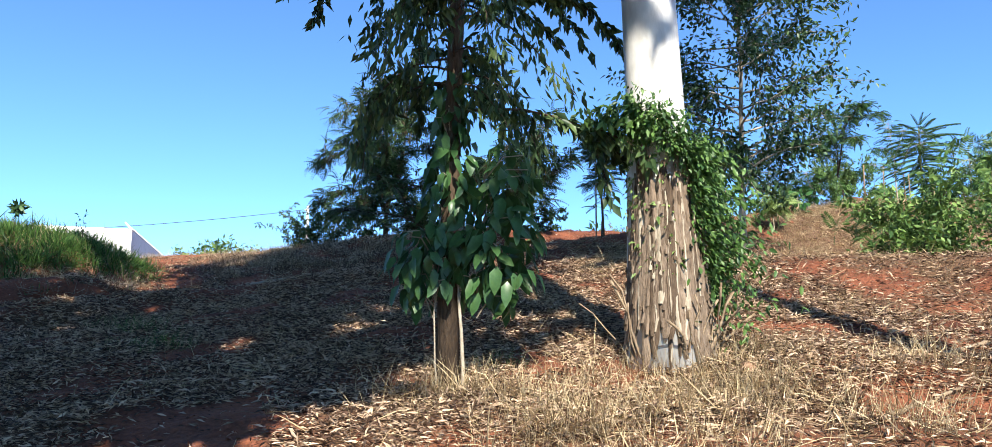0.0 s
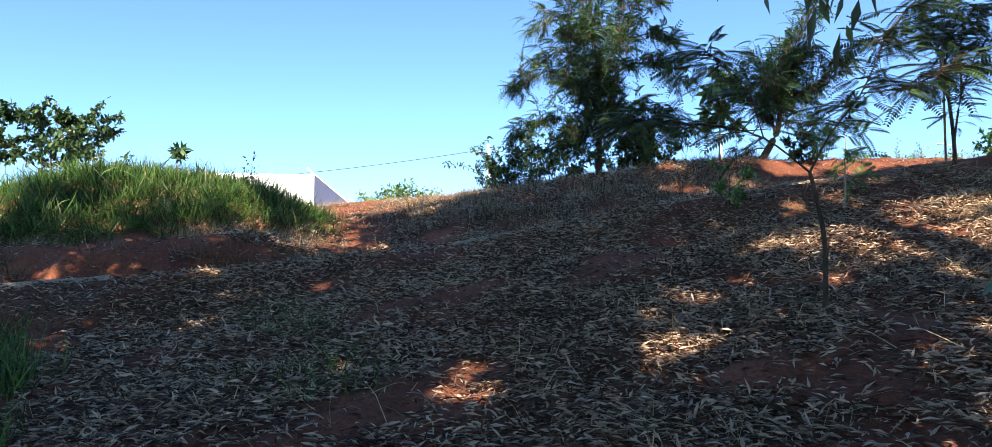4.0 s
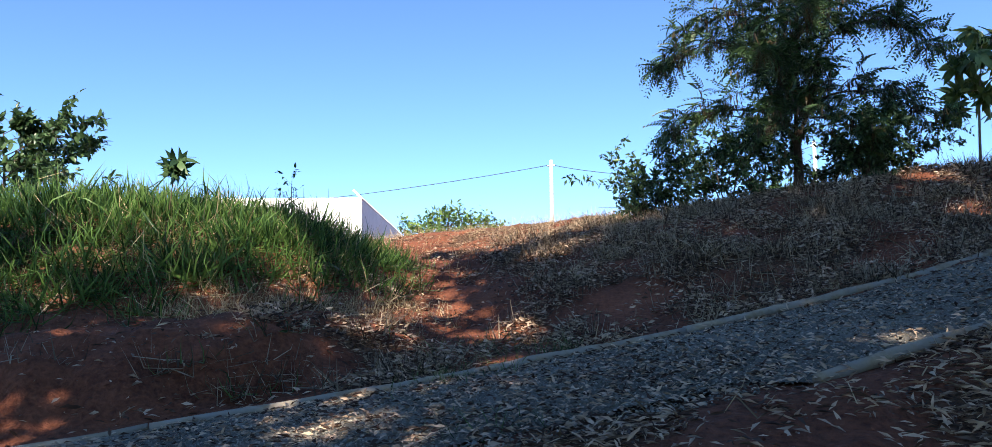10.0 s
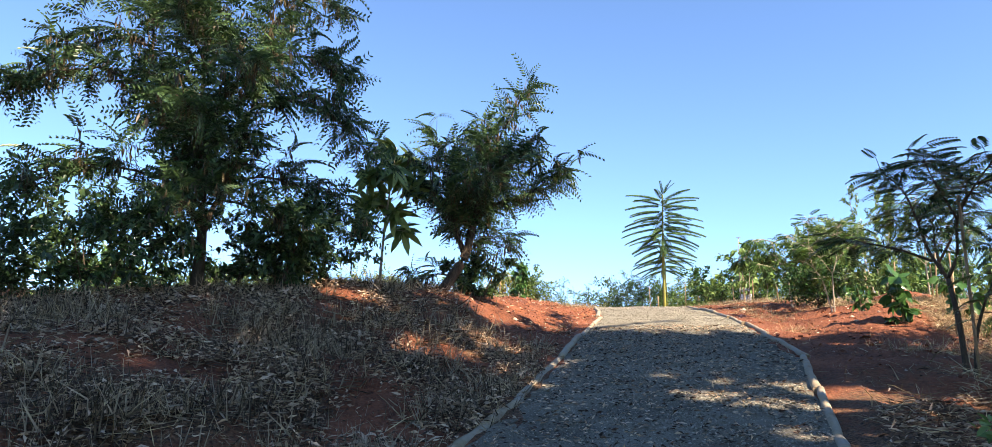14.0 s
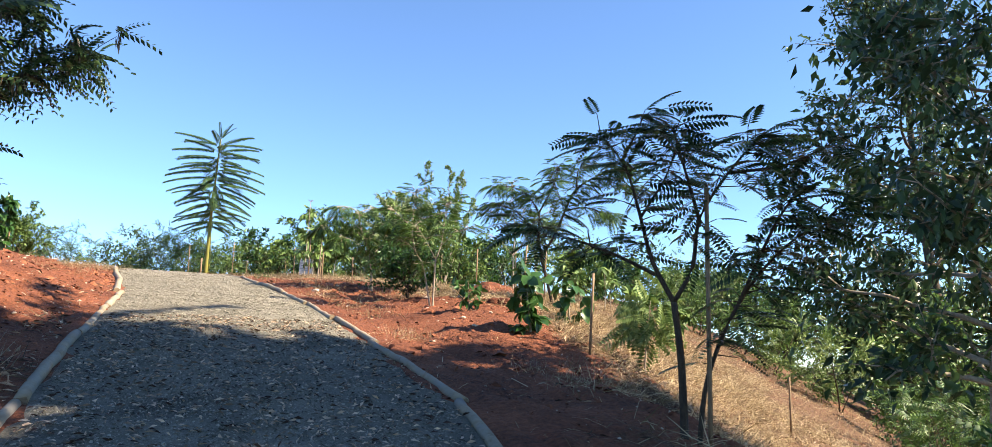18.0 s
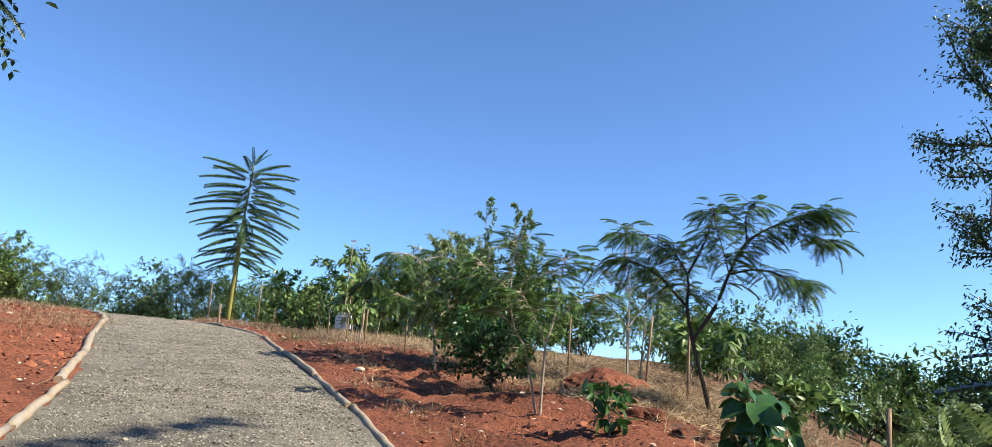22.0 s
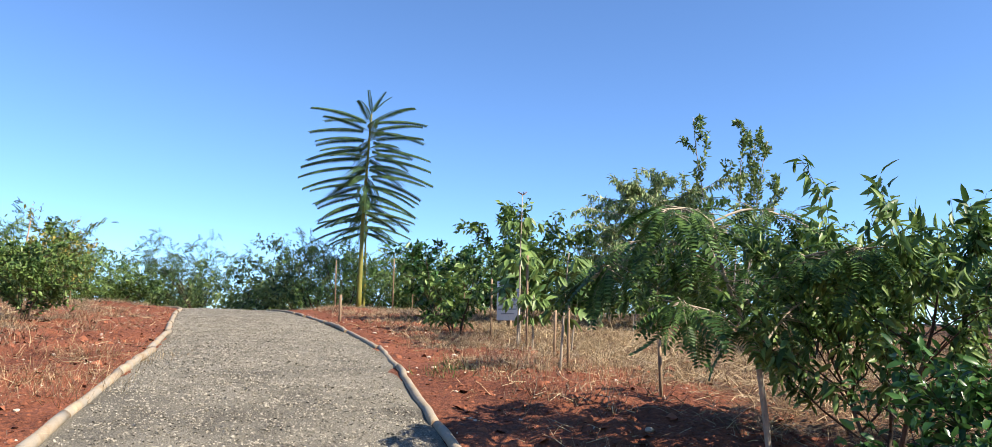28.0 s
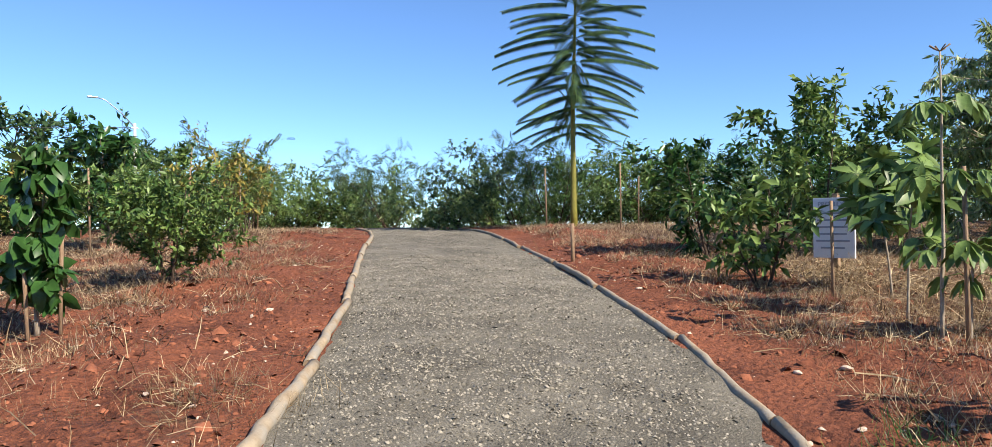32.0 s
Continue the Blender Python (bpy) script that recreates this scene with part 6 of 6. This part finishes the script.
fringe = sow(2600, (-17, 8), (-8, 18.5), lambda x, y, d: 0.8 * (d > 1.95) * (d < 2.6) * ease(-0.15, 0.3, rough(x, y, 1.5, 1.0)), rng)
tuft(fringe, 14, 0.42, 1.5, DEAD_GRASS, "dry_grass", "dead grass hanging over the red cut bank", "grass", rng, 1.0)
tuft(fringe[::3], 10, 0.4, 1.5, GRASS, "tall_grass", "green grass hanging over the red cut bank", "grass", rng, 1.4)
mat_ = np.vstack([sow(20000, (6, 26), (26, 46), lambda x, y, d: ((d < -2.2) * ease(25, 29, (x + y) / 1.414) + (d > 2.4 + rough(x, y, 2.3, 1.2)) * ease(29, 33, (x + y) / 1.414)) * ease(-0.4, 0.2, rough(x, y, 1.6, 1.0)), rng), sow(1500, (9, 17), (19, 28), lambda x, y, d: (d < -2.9) * ease(-0.2, 0.3, rough(x, y, 1.6, 1.0)), rng)])
tuft(mat_, 9, 0.26, 2.2, DEAD_GRASS, "straw_mat", "thick mat of cut dry grass over the planted ground", "straw", rng, 1.5)
tuft(mat_[::2], 9, 0.28, 2.2, STRAW, "straw_mat", "pale cut straw lying on the planted ground", "straw", rng, 1.4)
for x, y, n in ((0.6, 5.3, 22), (1.4, 5.6, 26), (2.2, 5.9, 24), (1.2, 4.4, 18), (2.6, 4.9, 20), (3.6, 6.2, 18), (0.3, 4.6, 12), (-0.4, 6.35, 20), (-0.15, 6.3, 14), (0.3, 6.0, 14), (1.3, 6.5, 12), (1.9, 6.6, 10), (0.8, 6.8, 8), (2.4, 7.2, 8)):
    q = np.column_stack([rng.normal(x, 0.25, n), rng.normal(y, 0.25, n)])
    tuft(np.column_stack([q, lie(q[:, 0], q[:, 1])]), 22, 0.42, 1.1, STRAW, "dry_grass", "dry straw grass at the foot of the eucalyptus", "grass", rng, 0.6)
dry2 = np.vstack([sow(1500, (2, 13), (15, 22), lambda x, y, d: 0.7 * ease(0.4, 0.8, cover(x, y)) * (d < -2.8), rng), sow(2300, (6, 17), (24, 38), lambda x, y, d: 0.8 * ease(0.5, 0.85, cover(x, y)) * (d < 0), rng), sow(1100, (4, 30), (18, 47), lambda x, y, d: 0.8 * ease(0.5, 0.85, cover(x, y)) * (d > 0), rng), sow(1300, (19, 30), (32, 48), lambda x, y, d: 0.7 * (np.abs(d) > 2.2), rng)])
tuft(np.vstack([dry2, sow(900, (5, 27), (18, 44), lambda x, y, d: 0.6 * (d > 1.8) * ease(0.3, 0.8, cover(x, y) + 0.2), rng), sow(1200, (12, 26), (20, 37), lambda x, y, d: 0.7 * (d < -2.6), rng)]), 15, 0.24, 1.1, STRAW, "dry_grass", "dry yellow grass among the plantings", "grass", rng, 0.7)
tuft(sow(1200, (-20, 20), (-5, 34), lambda x, y, d: 0.6 * (1 - hump(x, y, -8.9, 22, 1.2, 8, 25)), rng), 13, 0.34, 0.7, STRAW, "dry_grass", "dry grass along the crest", "grass", rng, 0.7)
tuft(sow(700, (-12.5, 14.5), (-7.8, 21), lambda x, y, d: 0.9 * (d > 2.3) * ease(0.3, 0.7, hump(x, y, -10.1, 17.0, 0.8, 0.9, 0) + 0.8 * hump(x, y, -8.9, 18.4, 0.7, 1.4, 0)), rng), 18, 0.42, 1.2, STRAW, "dry_grass", "dry yellow grass hanging over the cut bank", "grass", rng, 0.7)
c = np.vstack([sow(36000, (2, 16), (20, 36), lambda x, y, d: 0.5 * (np.abs(d) < 5) * (1 - 0.5 * cover(x, y)), rng), sow(24000, (5, 26), (17, 42), lambda x, y, d: 0.6 * (d > 0) * (d < 6), rng), sow(9000, (-12, 13), (4, 27), lambda x, y, d: 0.5 * (d > 0) * (1 - cover(x, y)), rng), sow(7000, (-7, 2), (3, 15), lambda x, y, d: 0.5 * (1 - cover(x, y)), rng)])
big = sow(9000, (3, 16), (20, 36), lambda x, y, d: 0.35 * (np.abs(d) < 5.5) * (np.abs(d) > 1.6), rng)
pebbles("soil_clods", big, rng.gamma(2.5, 0.022, len(big)) + 0.02, SOIL, "large clods of dug red soil", "soil", rng)
chips = sow(5000, (2, 16), (20, 40), lambda x, y, d: 0.5 * (np.abs(d) < 5), rng)
pebbles("small_stones", chips, rng.gamma(2.0, 0.009, len(chips)) + 0.012, ROCK, "small pale stones scattered on the red soil", "stones", rng)
pebbles("soil_clods", c, rng.gamma(2.0, 0.012, len(c)) + 0.012, SOIL, "crumbs and clods of red soil", "soil", rng)
for k, (x, y, r, n) in enumerate(((7.6, 30.9, 0.5, 26), (8.6, 30.0, 0.45, 22), (9.0, 32.4, 0.6, 22), (7.0, 29.2, 0.4, 18), (6.0, 28.2, 0.5, 18), (14.2, 30.0, 0.5, 26), (12.4, 28.2, 0.4, 18), (13.2, 26.8, 0.8, 40), (15.6, 29.6, 0.8, 40), (8.4, 24.4, 0.3, 14), (7.3, 23.2, 0.3, 12), (9.6, 23.0, 0.5, 22), (10.0, 25.6, 0.4, 16), (6.6, 22.4, 0.3, 12), (5.0, 20.9, 0.4, 16), (6.4, 19.2, 0.5, 26), (4.2, 18.6, 0.5, 22), (8.42, 30.94, 0.35, 22), (9.11, 30.62, 0.4, 26), (9.31, 33.45, 0.35, 20), (9.94, 31.88, 0.45, 26), (10.22, 31.18, 0.25, 14), (10.7, 35.63, 0.6, 26), (13.09, 37.41, 0.6, 26), (15.6, 30.26, 0.5, 30), (12.87, 27.72, 0.5, 34), (14.78, 28.74, 0.6, 34), (12.88, 28.61, 0.35, 16), (15.13, 30.63, 0.5, 28), (15.07, 28.49, 0.6, 34), (16.5, 31.86, 0.5, 24))):
    q = np.column_stack([rng.normal(x, r * 0.6, n), rng.normal(y, r * 0.5, n)])
    tuft(np.column_stack([q, lie(q[:, 0], q[:, 1])]), 14, 0.3, 1.6, STRAW, "straw_heap", "loose heap of pale straw on red soil", "straw", rng, 0.6)
q = on_path(420, station(12.9, 33.0), station(14.0, 34.3), rng, 1.0)
q = q[q[:, 0] < 13.6]
tuft(q, 3, 0.05, 1.4, GRASS, "moss_patch", "thin mossy green patch on the gravel", "moss", rng)
# dead sticks
for k, (x, y, ln, a) in enumerate(((3.2, 6.6, 2.0, 5), (3.9, 6.0, 1.5, -25), (4.3, 5.5, 1.3, -30), (2.6, 5.2, 1.0, 20), (-1.0, 12.5, 0.9, 40), (-3.2, 14.0, 0.8, 10), (0.5, 11.5, 1.0, -20), (-4.5, 12.2, 0.7, 60), (3.5, 4.4, 1.2, 10), (6.2, 15.6, 0.9, 30))):
    p = bent((0, 0, 0), (math.cos(radians(a)), math.sin(radians(a)), 0.0), ln, rng, 0, 0.1, 8)
    p[:, 2] = lie(x + p[:, 0], y + p[:, 1]) - float(lie(x, y)) + 0.02
    ob = thing("stick", x, y, float(lie(x, y)), "dead grey-brown branch lying in the litter", "stick", "dead sticks")
    piece("branch", *tube(p, 0.02 * np.linspace(1, 0.4, 8) * (1.6 if k < 2 else 1), 6), TWIG, ob, smooth=True)
